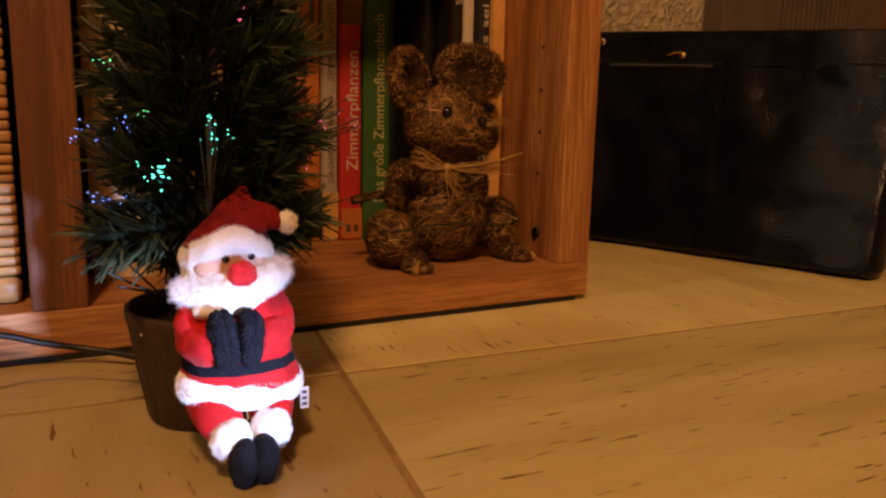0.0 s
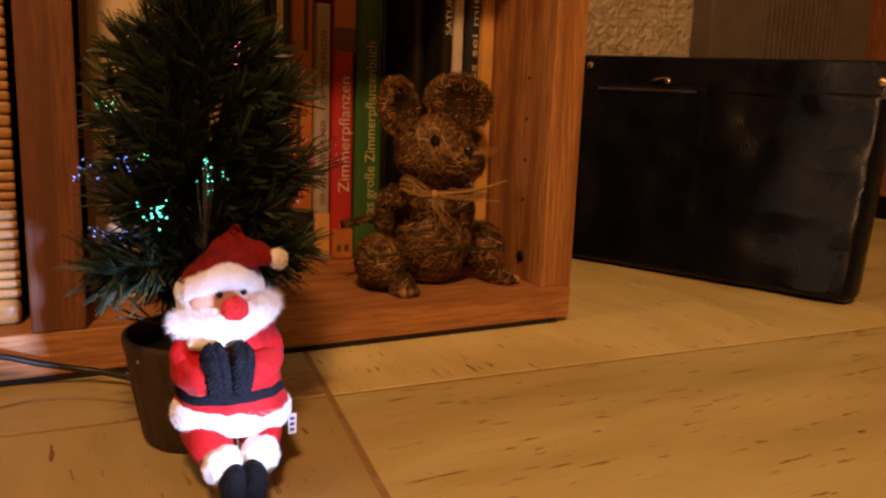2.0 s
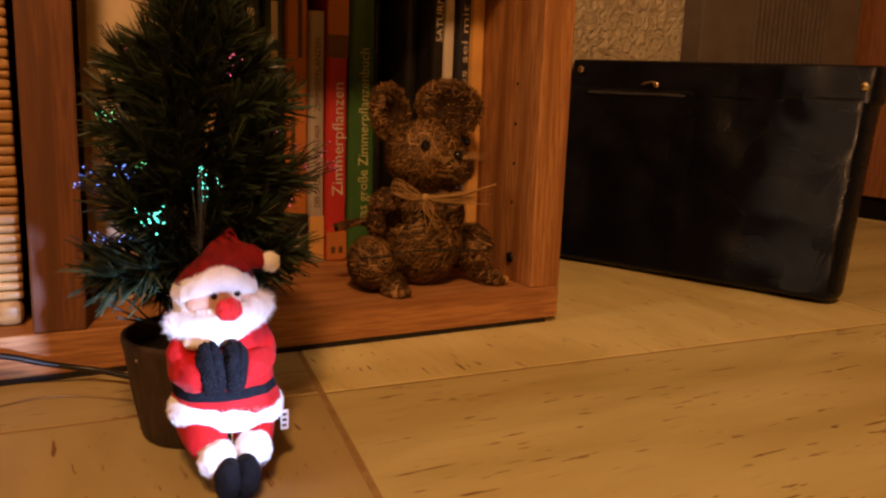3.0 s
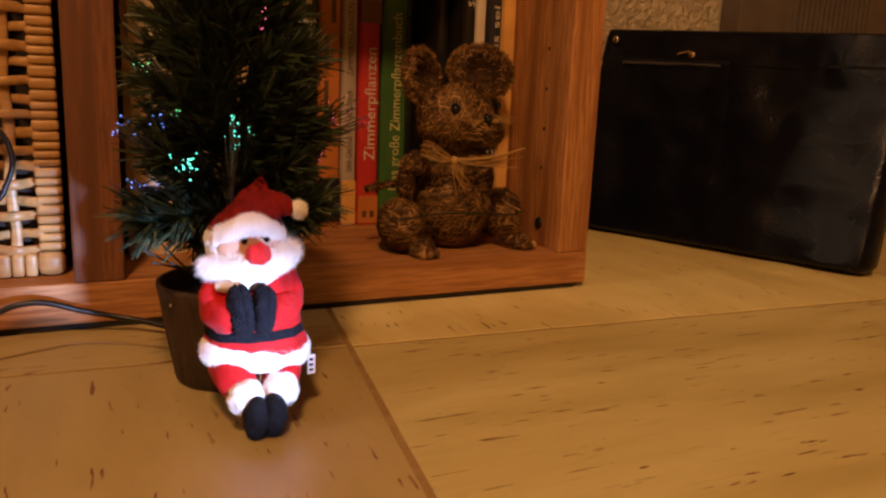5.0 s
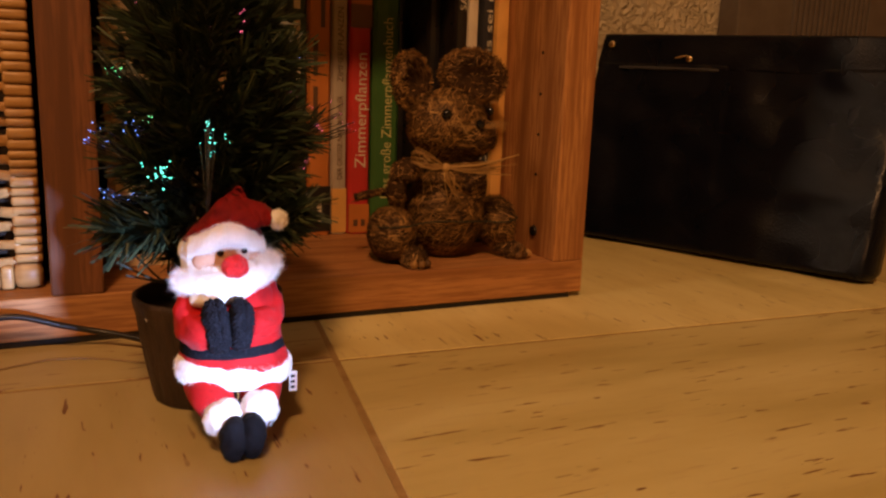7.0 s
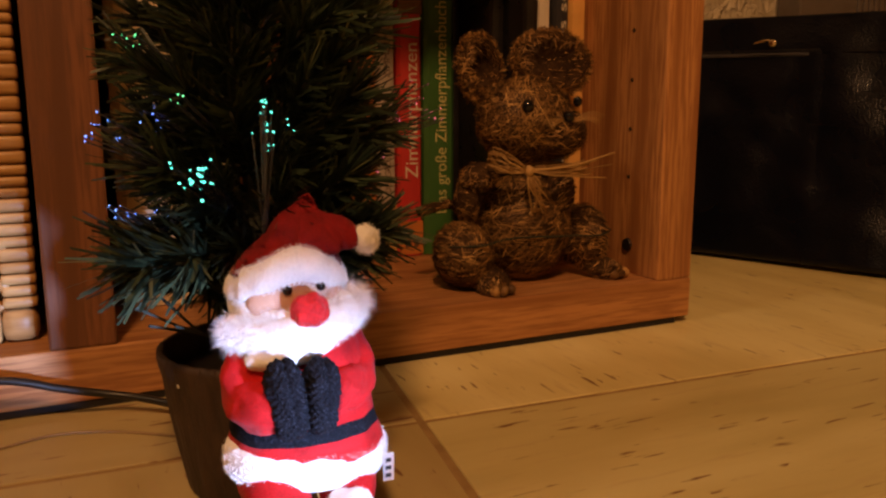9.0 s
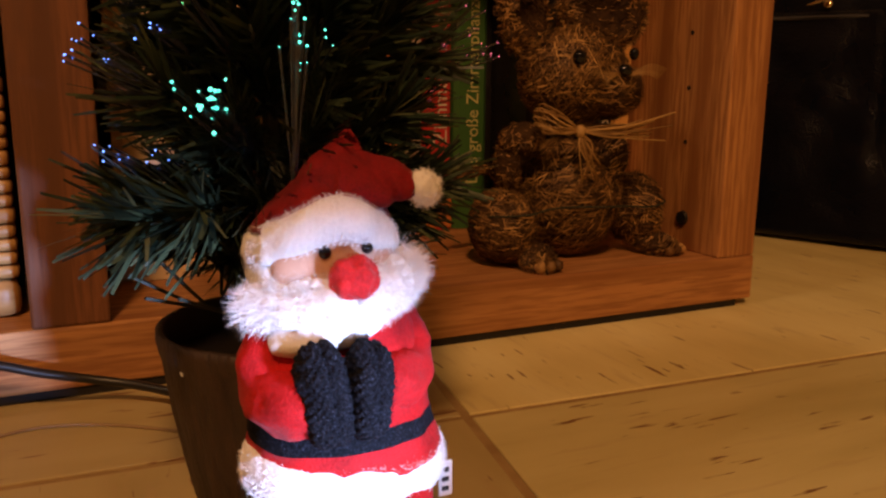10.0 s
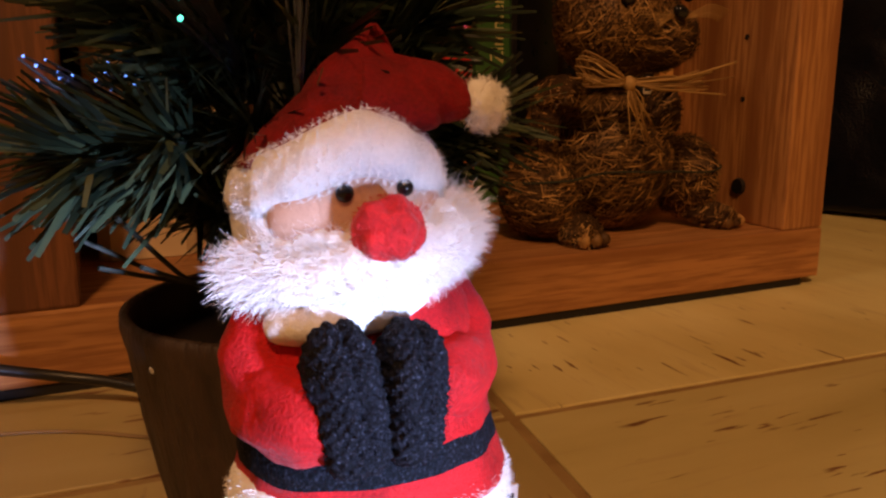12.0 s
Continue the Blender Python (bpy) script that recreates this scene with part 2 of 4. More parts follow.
def blob(bm, at, size, mat=0, rough=0.0, freq=60.0, turn=(0, 0, 0), level=3):
    r = bmesh.ops.create_icosphere(bm, subdivisions=level, radius=1.0)
    m = pose(*at, *turn) @ Matrix.Diagonal((*size, 1))
    for v in r["verts"]:
        n = v.co.normalized()
        v.co = m @ v.co
        if rough:
            v.co += rough * noise.noise(v.co * freq) * (m.to_3x3() @ n).normalized()
    for f in {f for v in r["verts"] for f in v.link_faces}:
        f.material_index, f.smooth = mat, True
    return r["verts"]


def loft(bm, rings, seg=28, mats=None, rough=0.0, freq=60.0, power=2.0):
    """Stacked ellipses (x, y, z, rx, ry); mats gives the material of each band."""
    rows = []
    for x, y, z, rx, ry in rings:
        row = []
        for k in range(seg):
            a = 2 * math.pi * k / seg
            c, s = math.cos(a), math.sin(a)
            c, s = math.copysign(abs(c) ** (2 / power), c), math.copysign(abs(s) ** (2 / power), s)
            p = Vector((x + rx * c, y + ry * s, z))
            if rough:
                p += rough * noise.noise(p * freq) * Vector((c, s, 0))
            row.append(bm.verts.new(p))
        rows.append(row)
    for i, (a, b) in enumerate(zip(rows, rows[1:])):
        for k in range(seg):
            f = bm.faces.new((a[k], a[(k + 1) % seg], b[(k + 1) % seg], b[k]))
            f.material_index, f.smooth = (mats[i] if mats else 0), True
    for row, m in ((rows[0][::-1], 0), (rows[-1], -1)):
        f = bm.faces.new(row)
        f.material_index = mats[m] if mats else 0
    return rows


def strip(bm, p, d, n, length, width, mat=0, bend=0.0, taper=0.4):
    """A thin bent blade from p along d, its flat side towards n."""
    d = d.normalized()
    w = d.cross(n)
    if w.length < 1e-6:
        w = d.orthogonal()
    w = w.normalized() * width / 2
    q = p + d * length * 0.55 + n * bend * 0.4
    e = p + d * length + n * bend
    vs = [bm.verts.new(c) for c in (p - w, p + w, q + w, q - w, e + w * taper, e - w * taper)]
    for f in (bm.faces.new(vs[:4]), bm.faces.new((vs[3], vs[2], vs[4], vs[5]))):
        f.material_index = mat


def lettering(words, size, m, mat, parent, width=0.0):
    """Words as a flat mesh in the plane of m; width sets how long the line is."""
    c = bpy.data.curves.new("title", "FONT")
    c.body, c.size, c.extrude = words, size, 0.0
    c.resolution_u = 3
    tmp = bpy.data.objects.new("title", c)
    scene.collection.objects.link(tmp)
    bpy.context.view_layer.update()
    me = bpy.data.meshes.new_from_object(tmp)
    bpy.data.objects.remove(tmp)
    me.materials.clear()
    me.materials.append(mat)
    if width and me.vertices:
        k = width / max(v.co.x for v in me.vertices)
        me.transform(Matrix.Diagonal((k, 1, 1, 1)))
    ob = new("title", me)
    ob.parent = parent
    ob.matrix_local = m
    return ob


# ---- the room ----
def slab(name, lo, hi, mat, kind="structure", label="", bevel=0.0):
    bm = bmesh.new()
    box(bm, lo, hi, bevel)
    ob = part(name, bm, mat)
    return tagged(ob, label, "", "", kind)


WALL_Y, CAB_X = 0.47, 1.04
slab("wall_north", (-2.6, WALL_Y, -0.05), (2.0, WALL_Y + 0.12, 2.5), WALL, label="cream wall with rough hand-worked plaster")
PLAIN = paper("plain_plaster", (0.55, 0.47, 0.34), 0.9)
slab("wall_east", (2.0, -3.0, -0.05), (2.12, WALL_Y, 2.5), PLAIN, label="plain cream plastered wall")
slab("wall_west", (-2.72, -3.0, -0.05), (-2.6, WALL_Y, 2.5), PLAIN, label="plain cream plastered wall")
slab("wall_south", (-2.6, -3.12, -0.05), (2.0, -3.0, 2.5), PLAIN, label="plain cream plastered wall")
slab("ceiling", (-2.7, -3.1, 2.5), (2.1, 0.6, 2.6), PLAIN, label="plain cream ceiling")

FLOOR = tagged(new("floor"), "floor of cream vinyl tiles with brown streaks", "", "", "structure")
bm = bmesh.new()
box(bm, (-2.7, -3.1, -0.05), (2.1, 0.6, -0.0009))
part("joint_bed", bm, JOINT, FLOOR, "ochre joints between the tiles")


# ---- shelf ----
TOP = 0.034
shelf = thing("shelf", (-0.2155, 0.15, 0), "low open shelf of oiled reddish wood on the floor", "shelf")


def board(name, lo, hi, axis, parent=shelf, bevel=0.0015, label="", mats=WOOD):
    bm = bmesh.new()
    o = parent.matrix_world.translation
    box(bm, [a - b for a, b in zip(lo, o)], [a - b for a, b in zip(hi, o)], bevel)
    return part(name, bm, mats[axis], parent, label)


D = 0.32
board("bottom_board", (-0.95, 0.0, 0.0045), (0.0, D, TOP), "x")
board("side_panel", (-0.0315, 0.0005, TOP), (0.0, D, 0.62), "z")
# divider: redder wood, darkened further so its colour carries the weaker lamp light
board("divider_panel", (-0.432, 0.0, TOP), (-0.399, D, 0.62), "z", mats={"z": wood("divider_wood_shaded", "z", (0.195, 0.075, 0.031), (0.118, 0.044, 0.018))})
board("side_panel", (-0.95, 0.0005, TOP), (-0.918, D, 0.62), "z")
board("top_board", (-0.95, -0.0005, 0.62), (0.0, D, 0.65), "x")
board("middle_board", (-0.399, 0.012, 0.352), (-0.0315, D, 0.376), "x")
board("middle_board", (-0.918, 0.012, 0.352), (-0.432, D, 0.376), "x")
bm = bmesh.new()
box(bm, (-0.7345 + 0.001, 0.162, TOP), (0.2145, 0.169, 0.62))
part("back_panel", bm, WOOD_DARK["z"], shelf, "thin dark back panel")
# added black strip: the shade in the gap under the board, made solid
bm = bmesh.new()
box(bm, (-0.93 + 0.2155, -0.1485, 0.0), (-0.012 + 0.2155, 0.16, 0.0045))
part("plinth", bm, material("gap_shade", (0.012, 0.010, 0.009), 0.9), shelf, "thin black strip standing in for the shade under the board")
# the dark bolt head and small peg holes in the side panel
bm = bmesh.new()
bmesh.ops.create_cone(bm, cap_ends=True, segments=20, radius1=0.0052, radius2=0.0045, depth=0.0022, matrix=pose(-0.0325 + 0.2155, 0.036 - 0.15, 0.056, 0, -90, 0))
part("bolt", bm, material("dark_steel", (0.03, 0.025, 0.022), 0.4, 0.6), shelf, "dark round bolt head")
for z in (0.108, 0.144, 0.180, 0.216):
    bm = bmesh.new()
    bmesh.ops.create_cone(bm, cap_ends=True, segments=10, radius1=0.0016, radius2=0.0016, depth=0.0008, matrix=pose(-0.0316 + 0.2155, 0.038 - 0.15, z, 0, -90, 0))
    part("peg_hole", bm, material("hole_dark", (0.02, 0.01, 0.006), 0.9), shelf)


# ---- books ----
SPINE = Matrix(((0, -1, 0, 0), (0, 0, -1, 0), (1, 0, 0, 0), (0, 0, 0, 1)))
PAGES = paper("book_pages", (0.62, 0.54, 0.40), 0.8)


def book(x0, x1, y0, height, cover, label, depth=0.13, tilt=0.0, rounded=0.5):
    """A standing book with its spine towards the room."""
    w = x1 - x0 - 0.0006
    b = thing("book", ((x0 + x1) / 2, y0, TOP + 0.0004), label, "book", "books on the shelf")
    bm = bmesh.new()
    e = 0.0018
    prof = [(-w / 2, 0.004), (-w / 2 + w * 0.12, 0.0012 * rounded), (0, 0.0), (w / 2 - w * 0.12, 0.0012 * rounded), (w / 2, 0.004)]
    outer = prof + [(w / 2, depth), (w / 2 - e, depth), (w / 2 - e, 0.006)]
    inner = [(-w / 2 + e, 0.006), (-w / 2 + e, depth), (-w / 2, depth)]
    loop = outer + inner
    lo = [bm.verts.new((x, y, 0)) for x, y in loop]
    hi = [bm.verts.new((x, y, height)) for x, y in loop]
    for i in range(len(loop)):
        j = (i + 1) % len(loop)
        bm.faces.new((lo[i], lo[j], hi[j], hi[i]))
    bm.faces.new(lo[::-1])
    bm.faces.new(hi)
    bmesh.ops.triangulate(bm, faces=[f for f in bm.faces if len(f.verts) > 4])
    part("cover", bm, cover, b)
    bm = bmesh.new()
    box(bm, (-w / 2 + e + 0.0002, 0.0063, 0.003), (w / 2 - e - 0.0002, depth - 0.004, height - 0.003))
    part("pages", bm, PAGES, b, "cream block of pages")
    return b


def title(b, words, z, size, mat, x=None, width=0.0):
    return lettering(words, size, pose(size * 0.36 if x is None else x, -0.0003, z) @ SPINE, mat, b, width)


def bar(b, x0, x1, z0, z1, mat, name="print_bar", proud=0.0004):
    bm = bmesh.new()
    box(bm, (x0, -proud, z0), (x1, 0.0022, z1))
    return part(name, bm, mat, b)


C = {
    "red": paper("cover_red", (0.52, 0.035, 0.03)), "green": paper("cover_green", (0.045, 0.13, 0.028)), "orange": paper("cover_orange", (0.50, 0.17, 0.035)),
    "brown": paper("cover_brown", (0.26, 0.11, 0.035)), "black": paper("cover_black", (0.014, 0.012, 0.011), 0.35), "white": paper("cover_white", (0.62, 0.55, 0.44)),
    "cream": paper("cover_cream", (0.68, 0.55, 0.36)), "dark_green": paper("cover_dark_green", (0.020, 0.045, 0.028)), "navy": paper("cover_navy", (0.018, 0.020, 0.028)),
    "yellow": paper("cover_yellow", (0.66, 0.36, 0.10)), "print_light": paper("print_light", (0.62, 0.56, 0.42)), "print_yellow": paper("print_yellow", (0.58, 0.55, 0.22)),
    "print_brown": paper("print_brown", (0.10, 0.05, 0.025)), "leaf": paper("print_leaf", (0.16, 0.07, 0.03)), "grey": paper("cover_grey", (0.42, 0.36, 0.29)),
    "tan": paper("cover_tan", (0.46, 0.32, 0.17)),
}
Y = 0.172
b = book(-0.1660, -0.1435, Y, 0.285, C["red"], "tall red paperback about house plants with orange foot")
bar(b, -0.0105, 0.0105, 0.0015, 0.030, C["orange"], "orange_band")
for x in (-0.0060, 0.0020):
    bar(b, x, x + 0.0045, 0.0075, 0.0145, C["print_brown"], "logo_mark", 0.0007)
title(b, "Zimmerpflanzen", 0.0665, 0.0165, C["print_light"], width=0.112)
bar(b, -0.0105, 0.0105, 0.202, 0.224, C["leaf"], "leaf_picture")
bar(b, -0.0105, 0.0105, 0.2242, 0.2845, C["orange"], "orange_band")
b = book(-0.1425, -0.1140, Y - 0.002, 0.30, C["green"], "thick dark green book about house plants")
title(b, "Das große Zimmerpflanzenbuch", 0.035, 0.0150, C["print_yellow"], width=0.178)
b = book(-0.1835, -0.1670, Y + 0.002, 0.245, C["grey"], "slim pale grey plant guide with a worn spine")
title(b, "DER GROSSE NATURFÜHRER", 0.055, 0.0078, C["print_brown"], width=0.082)
title(b, "ZIMMERPFLANZEN", 0.150, 0.0082, C["print_brown"], width=0.070)
bar(b, -0.0074, 0.0074, 0.0015, 0.046, C["yellow"], "yellow_band")
b = book(-0.2080, -0.1845, Y, 0.290, C["orange"], "orange paperback with a black label at its foot")
bar(b, -0.0112, 0.0112, 0.004, 0.049, C["black"], "black_label")
bar(b, -0.0022, 0.0022, 0.012, 0.034, C["print_light"], "logo_mark", 0.0007)
for z0, z1, x in ((0.10, 0.145, -0.004), (0.155, 0.188, -0.004), (0.20, 0.26, 0.003)):
    bar(b, x - 0.0022, x + 0.0022, z0, z1, C["print_brown"])
b = book(-0.2300, -0.2090, Y - 0.004, 0.295, C["dark_green"], "dark green book with pale lettering")
for z0, z1 in ((0.15, 0.172), (0.178, 0.205), (0.215, 0.25)):
    bar(b, -0.0028, 0.0032, z0, z1, C["print_light"])
b = book(-0.2510, -0.2310, Y - 0.002, 0.280, C["dark_green"], "dark green book with pale lettering")
for z0, z1 in ((0.17, 0.197), (0.205, 0.242)):
    bar(b, -0.0028, 0.0032, z0, z1, C["print_light"])
book(-0.2720, -0.2520, Y + 0.006, 0.270, C["brown"], "plain brown book behind the small tree")
book(-0.2930, -0.2730, Y, 0.300, C["tan"], "tan book behind the small tree")
book(-0.3130, -0.2940, Y - 0.01, 0.292, C["brown"], "plain brown book behind the small tree")
book(-0.3440, -0.3140, 0.092, 0.295, C["cream"], "cream binder with a smooth spine", 0.20)
book(-0.3910, -0.3450, 0.079, 0.300, C["cream"], "wide cream box file standing by the divider", 0.21, rounded=0.1)
YR = 0.097
b = book(-0.0480, -0.0325, YR, 0.275, C["yellow"], "pale yellow book next to the side panel", 0.19)
b = book(-0.0630, -0.0485, YR, 0.300, C["navy"], "dark book with pale serif lettering", 0.19)
title(b, "tes sei mit", 0.170, 0.0098, C["print_light"], width=0.084)
title(b, "Das", 0.075, 0.0105, C["print_light"], width=0.028)
b = book(-0.0760, -0.0635, YR + 0.004, 0.282, C["white"], "off-white book with a plain spine", 0.18)
b = book(-0.0895, -0.0765, YR, 0.294, C["black"], "black book with white capitals on its spine", 0.19)
title(b, "SATURN", 0.218, 0.0090, C["print_light"], width=0.042)
b = book(-0.1030, -0.0905, YR + 0.03, 0.290, C["black"], "black glossy book set back in the row", 0.15)
book(-0.1133, -0.1035, Y + 0.01, 0.296, C["black"], "black glossy book set back in the row")


# ---- wicker basket in the neighbouring bay ----
basket = thing("wicker_basket", (-0.575, 0.15, TOP), "honey-coloured woven wicker basket standing in the shelf", "basket")
bx, bz, yf = 0.139, 0.27, -0.119
# dark solid block: the shade behind the weave is put in as colour
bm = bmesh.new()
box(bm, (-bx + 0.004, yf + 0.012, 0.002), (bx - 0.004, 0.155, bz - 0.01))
part("dark_filler", bm, DARK, basket, "added dark block, the shade inside the basket as colour")


def flat_strand(pts, width, thick, face):
    """A flat cane along points; face is the direction its flat side looks to."""
    bm = bmesh.new()
    pts = [Vector(p) for p in pts]
    rows = []
    for i, p in enumerate(pts):
        d = (pts[min(i + 1, len(pts) - 1)] - pts[max(i - 1, 0)]).normalized()
        w = d.cross(face).normalized() * width / 2
        n = w.cross(d).normalized() * thick / 2
        rows.append([bm.verts.new(p + c) for c in (-w, -w * 0.7 - n, w * 0.7 - n, w, w * 0.7 + n, -w * 0.7 + n)])
    for a, c in zip(rows, rows[1:]):
        for k in range(6):
            bm.faces.new((a[k], a[(k + 1) % 6], c[(k + 1) % 6], c[k]))
    bm.faces.new(rows[0][::-1])
    bm.faces.new(rows[-1])
    return bm


FACE = Vector((0, -1, 0))
stakes = [bx - 0.0165 - 0.0155 - 0.0175 * 1.0 * k for k in range(0, 14)]
rng = random.Random(4)
for k, sx in enumerate(stakes):
    ph = math.pi * (k % 2)
    pts = [(sx + 0.001 * math.sin(j), yf + 0.0035 * math.cos(j * math.pi + ph) * 0.6, 0.012 + j * 0.0115 * 1.0) for j in range(0, 22)]
    part("stake", flat_strand(pts, 0.0075, 0.0022, FACE), WICKER, basket, soft=True)
for r in range(20):
    z = 0.0195 + r * 0.0118
    pts = []
    right = bx - 0.0135
    n = 60
    for j in range(n + 1):
        x = right - (right - stakes[-1] + 0.006) * j / n
        u = (x - stakes[0]) / (stakes[1] - stakes[0])
        pts.append((x, yf - 0.0042 * math.cos(math.pi * (u + r)) + rng.uniform(-0.0003, 0.0003), z + 0.0010 * math.sin(x * 90 + r * 2.1)))
    part("weaver", flat_strand(pts, 0.0068 + rng.uniform(-0.0008, 0.0008), 0.0022, FACE), WICKER, basket, soft=True)
z = 0.019
while z < bz:
    h = rng.uniform(0.0055, 0.0085)
    bm = bmesh.new()
    box(bm, (bx - 0.0175, yf - 0.0062, z), (bx - rng.uniform(0, 0.0006), yf + 0.006, z + h - 0.0005), 0.0022)
    part("border_wrap", bm, WICKER, basket, soft=True)
    z += h
x = bx - 0.019
while x > -bx:
    w = rng.uniform(0.006, 0.009)
    bm = bmesh.new()
    box(bm, (x - w + 0.0005, yf - 0.0062, 0.0005), (x, yf + 0.006, 0.017), 0.0022)
    part("border_wrap", bm, WICKER, basket, soft=True)
    x -= w
bm = bmesh.new()
box(bm, (bx - 0.019, yf - 0.0068, 0.0003), (bx - 0.0008, yf + 0.006, 0.0185), 0.006)
part("corner_wrap", bm, WICKER, basket, soft=True)


# ---- the straw mouse, one plain figure ----
def straw_mouse():
    bm = bmesh.new()
    # centre, half sizes, number of straws, turn, depth of the hollow in front
    forms = [
        ((-0.1150, 0.053, 0.0745), (0.0365, 0.034, 0.0415), 900, (0, 0, 0), 0),
        ((-0.1180, 0.048, 0.1505), (0.0365, 0.033, 0.0320), 800, (0, 0, 0), 0),
        ((-0.1020, 0.033, 0.1425), (0.0235, 0.022, 0.0200), 330, (0, 0, 30), 0),
        ((-0.1485, 0.060, 0.1865), (0.0205, 0.0095, 0.0250), 420, (-8, 0, 18), 0.015),
        ((-0.0880, 0.062, 0.1925), (0.0310, 0.0100, 0.0250), 560, (-8, 6, -14), 0.016),
        ((-0.1710, 0.040, 0.0585), (0.0215, 0.0265, 0.0240), 420, (18, 0, 0), 0),
        ((-0.1595, 0.021, 0.0425), (0.0115, 0.0190, 0.0095), 190, (10, 0, -8), 0),
        ((-0.0665, 0.047, 0.0635), (0.0172, 0.0260, 0.0255), 360, (18, 0, 0), 0),
        ((-0.0605, 0.031, 0.0420), (0.0115, 0.0185, 0.0085), 180, (8, 0, 26), 0),
        ((-0.1575, 0.044, 0.1120), (0.0150, 0.0150, 0.0105), 170, (0, -12, 0), 0),
        ((-0.1640, 0.048, 0.0960), (0.0082, 0.0110, 0.0190), 150, (0, 4, 0), 0),
        ((-0.0985, 0.032, 0.0985), (0.0110, 0.0120, 0.0190), 170, (0, 14, 0), 0),
    ]
    r = random.Random(11)
    for at, size, count, turn, hollow in forms:
        m = pose(*at, *turn) @ Matrix.Diagonal((*size, 1))
        back = pose(0, 0, 0, *turn).to_3x3() @ Vector((0, 1, 0))

        def cup(u):
            return back * hollow * max(0.0, 1 - (u.x * u.x + u.z * u.z) / 0.72) if hollow and u.y < 0 else Vector((0, 0, 0))

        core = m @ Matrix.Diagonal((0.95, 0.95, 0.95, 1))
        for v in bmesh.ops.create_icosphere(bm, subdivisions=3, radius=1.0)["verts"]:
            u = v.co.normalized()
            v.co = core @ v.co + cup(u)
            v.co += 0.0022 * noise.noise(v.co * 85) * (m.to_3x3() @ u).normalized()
            for f in v.link_faces:
                f.smooth = True
        inv = m.to_3x3().inverted().transposed()
        winds = [Vector((r.gauss(0, 1), r.gauss(0, 1), r.gauss(0, 1))).normalized() for _ in range(3)] + [Vector((0, 0, 1))]
        curve = 1 / (min(size) + max(size))
        for _ in range(int(count * 5.5)):
            z = r.uniform(-1, 1)
            a = r.uniform(0, 2 * math.pi)
            u = Vector((math.sqrt(1 - z * z) * math.cos(a), math.sqrt(1 - z * z) * math.sin(a), z))
            nrm = (inv @ u).normalized()
            p = m @ u + cup(u)
            p += nrm * (r.uniform(-0.0008, 0.0008) + 0.0016 * noise.noise(p * 85))
            flow = r.choice(winds).cross(nrm) + Vector((r.gauss(0, 0.16), r.gauss(0, 0.16), r.gauss(0, 0.16)))
            d = flow - nrm * flow.dot(nrm)
            if d.length < 0.05 or (noise.noise(p * 110) > 0.16 and r.random() < 0.8):
                continue
            d.normalize()
            # most straws in the ear hollows take the core's dark colour as shade
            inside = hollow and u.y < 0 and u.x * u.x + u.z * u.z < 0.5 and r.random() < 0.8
            ln = r.uniform(0.007, 0.017)
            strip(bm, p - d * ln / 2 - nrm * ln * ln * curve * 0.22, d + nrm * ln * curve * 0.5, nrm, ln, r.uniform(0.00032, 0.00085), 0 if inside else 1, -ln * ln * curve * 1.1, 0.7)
    # frayed rims of the ears
    for (at, size, _, turn, hollow) in (forms[3], forms[4]):
        m = pose(*at, *turn)
        for _ in range(420):
            a = r.uniform(0, 2 * math.pi)
            d = m.to_3x3() @ Vector((math.cos(a), r.uniform(-0.5, 0.3), math.sin(a)))
            p = m @ Vector((size[0] * 0.95 * math.cos(a), r.uniform(-0.004, 0.003), size[2] * 0.95 * math.sin(a)))
            strip(bm, p, d + Vector((r.gauss(0, 0.6), 0, r.gauss(0, 0.6))), Vector((0, -1, 0)), r.uniform(0.002, 0.0048), 0.0006, 1)
    # toes
    for cx, cy, turn in ((-0.1580, 0.0055, 0), (-0.0525, 0.0180, 26)):
        for k in (-1, 0, 1):
            blob(bm, (cx + 0.0060 * k, cy + 0.0012 * abs(k) + 0.0016 * k * (turn > 0), 0.0385), (0.0034, 0.0048, 0.0042), 1, 0.0006, 300, (0, 0, turn), 2)
    # eyes and nose, whiskers, tail
    blob(bm, (-0.1325, 0.0200, 0.1608), (0.0044, 0.0038, 0.0044), 2, level=3)
    blob(bm, (-0.0900, 0.0235, 0.1640), (0.0030, 0.0035, 0.0038), 2, level=3)
    blob(bm, (-0.1055, 0.0110, 0.1535), (0.0044, 0.0036, 0.0035), 2, 0, 1, (0, 20, 0), 3)
    for k in range(7):
        tube(bm, spline([(-0.104, 0.012, 0.150), (-0.094, 0.004, 0.151 + 0.001 * k), (-0.088 + 0.001 * k, 0.002, 0.1485 + 0.0010 * k)], 3), 0.00022, 4, 3)
        tube(bm, spline([(-0.108, 0.012, 0.152), (-0.120, 0.009, 0.1525 - 0.001 * k), (-0.134 + 0.003 * k, 0.013, 0.1530 - 0.0014 * k)], 3), 0.00030, 4, 3)
    tail = spline([(-0.150, 0.078, 0.070), (-0.160, 0.066, 0.084), (-0.171, 0.060, 0.0915), (-0.185, 0.056, 0.0910), (-0.199, 0.055, 0.0885)], 5)
    tube(bm, tail, [0.0032 + 0.0006 * math.sin(k * 1.3) for k in range(len(tail))], 8, 0)
    for _ in range(260):
        k = r.randrange(1, len(tail) - 1)
        d = (tail[k + 1] - tail[k - 1]).normalized()
        n = (Vector((r.gauss(0, 1), r.gauss(0, 1), r.gauss(0, 1))).cross(d)).normalized()
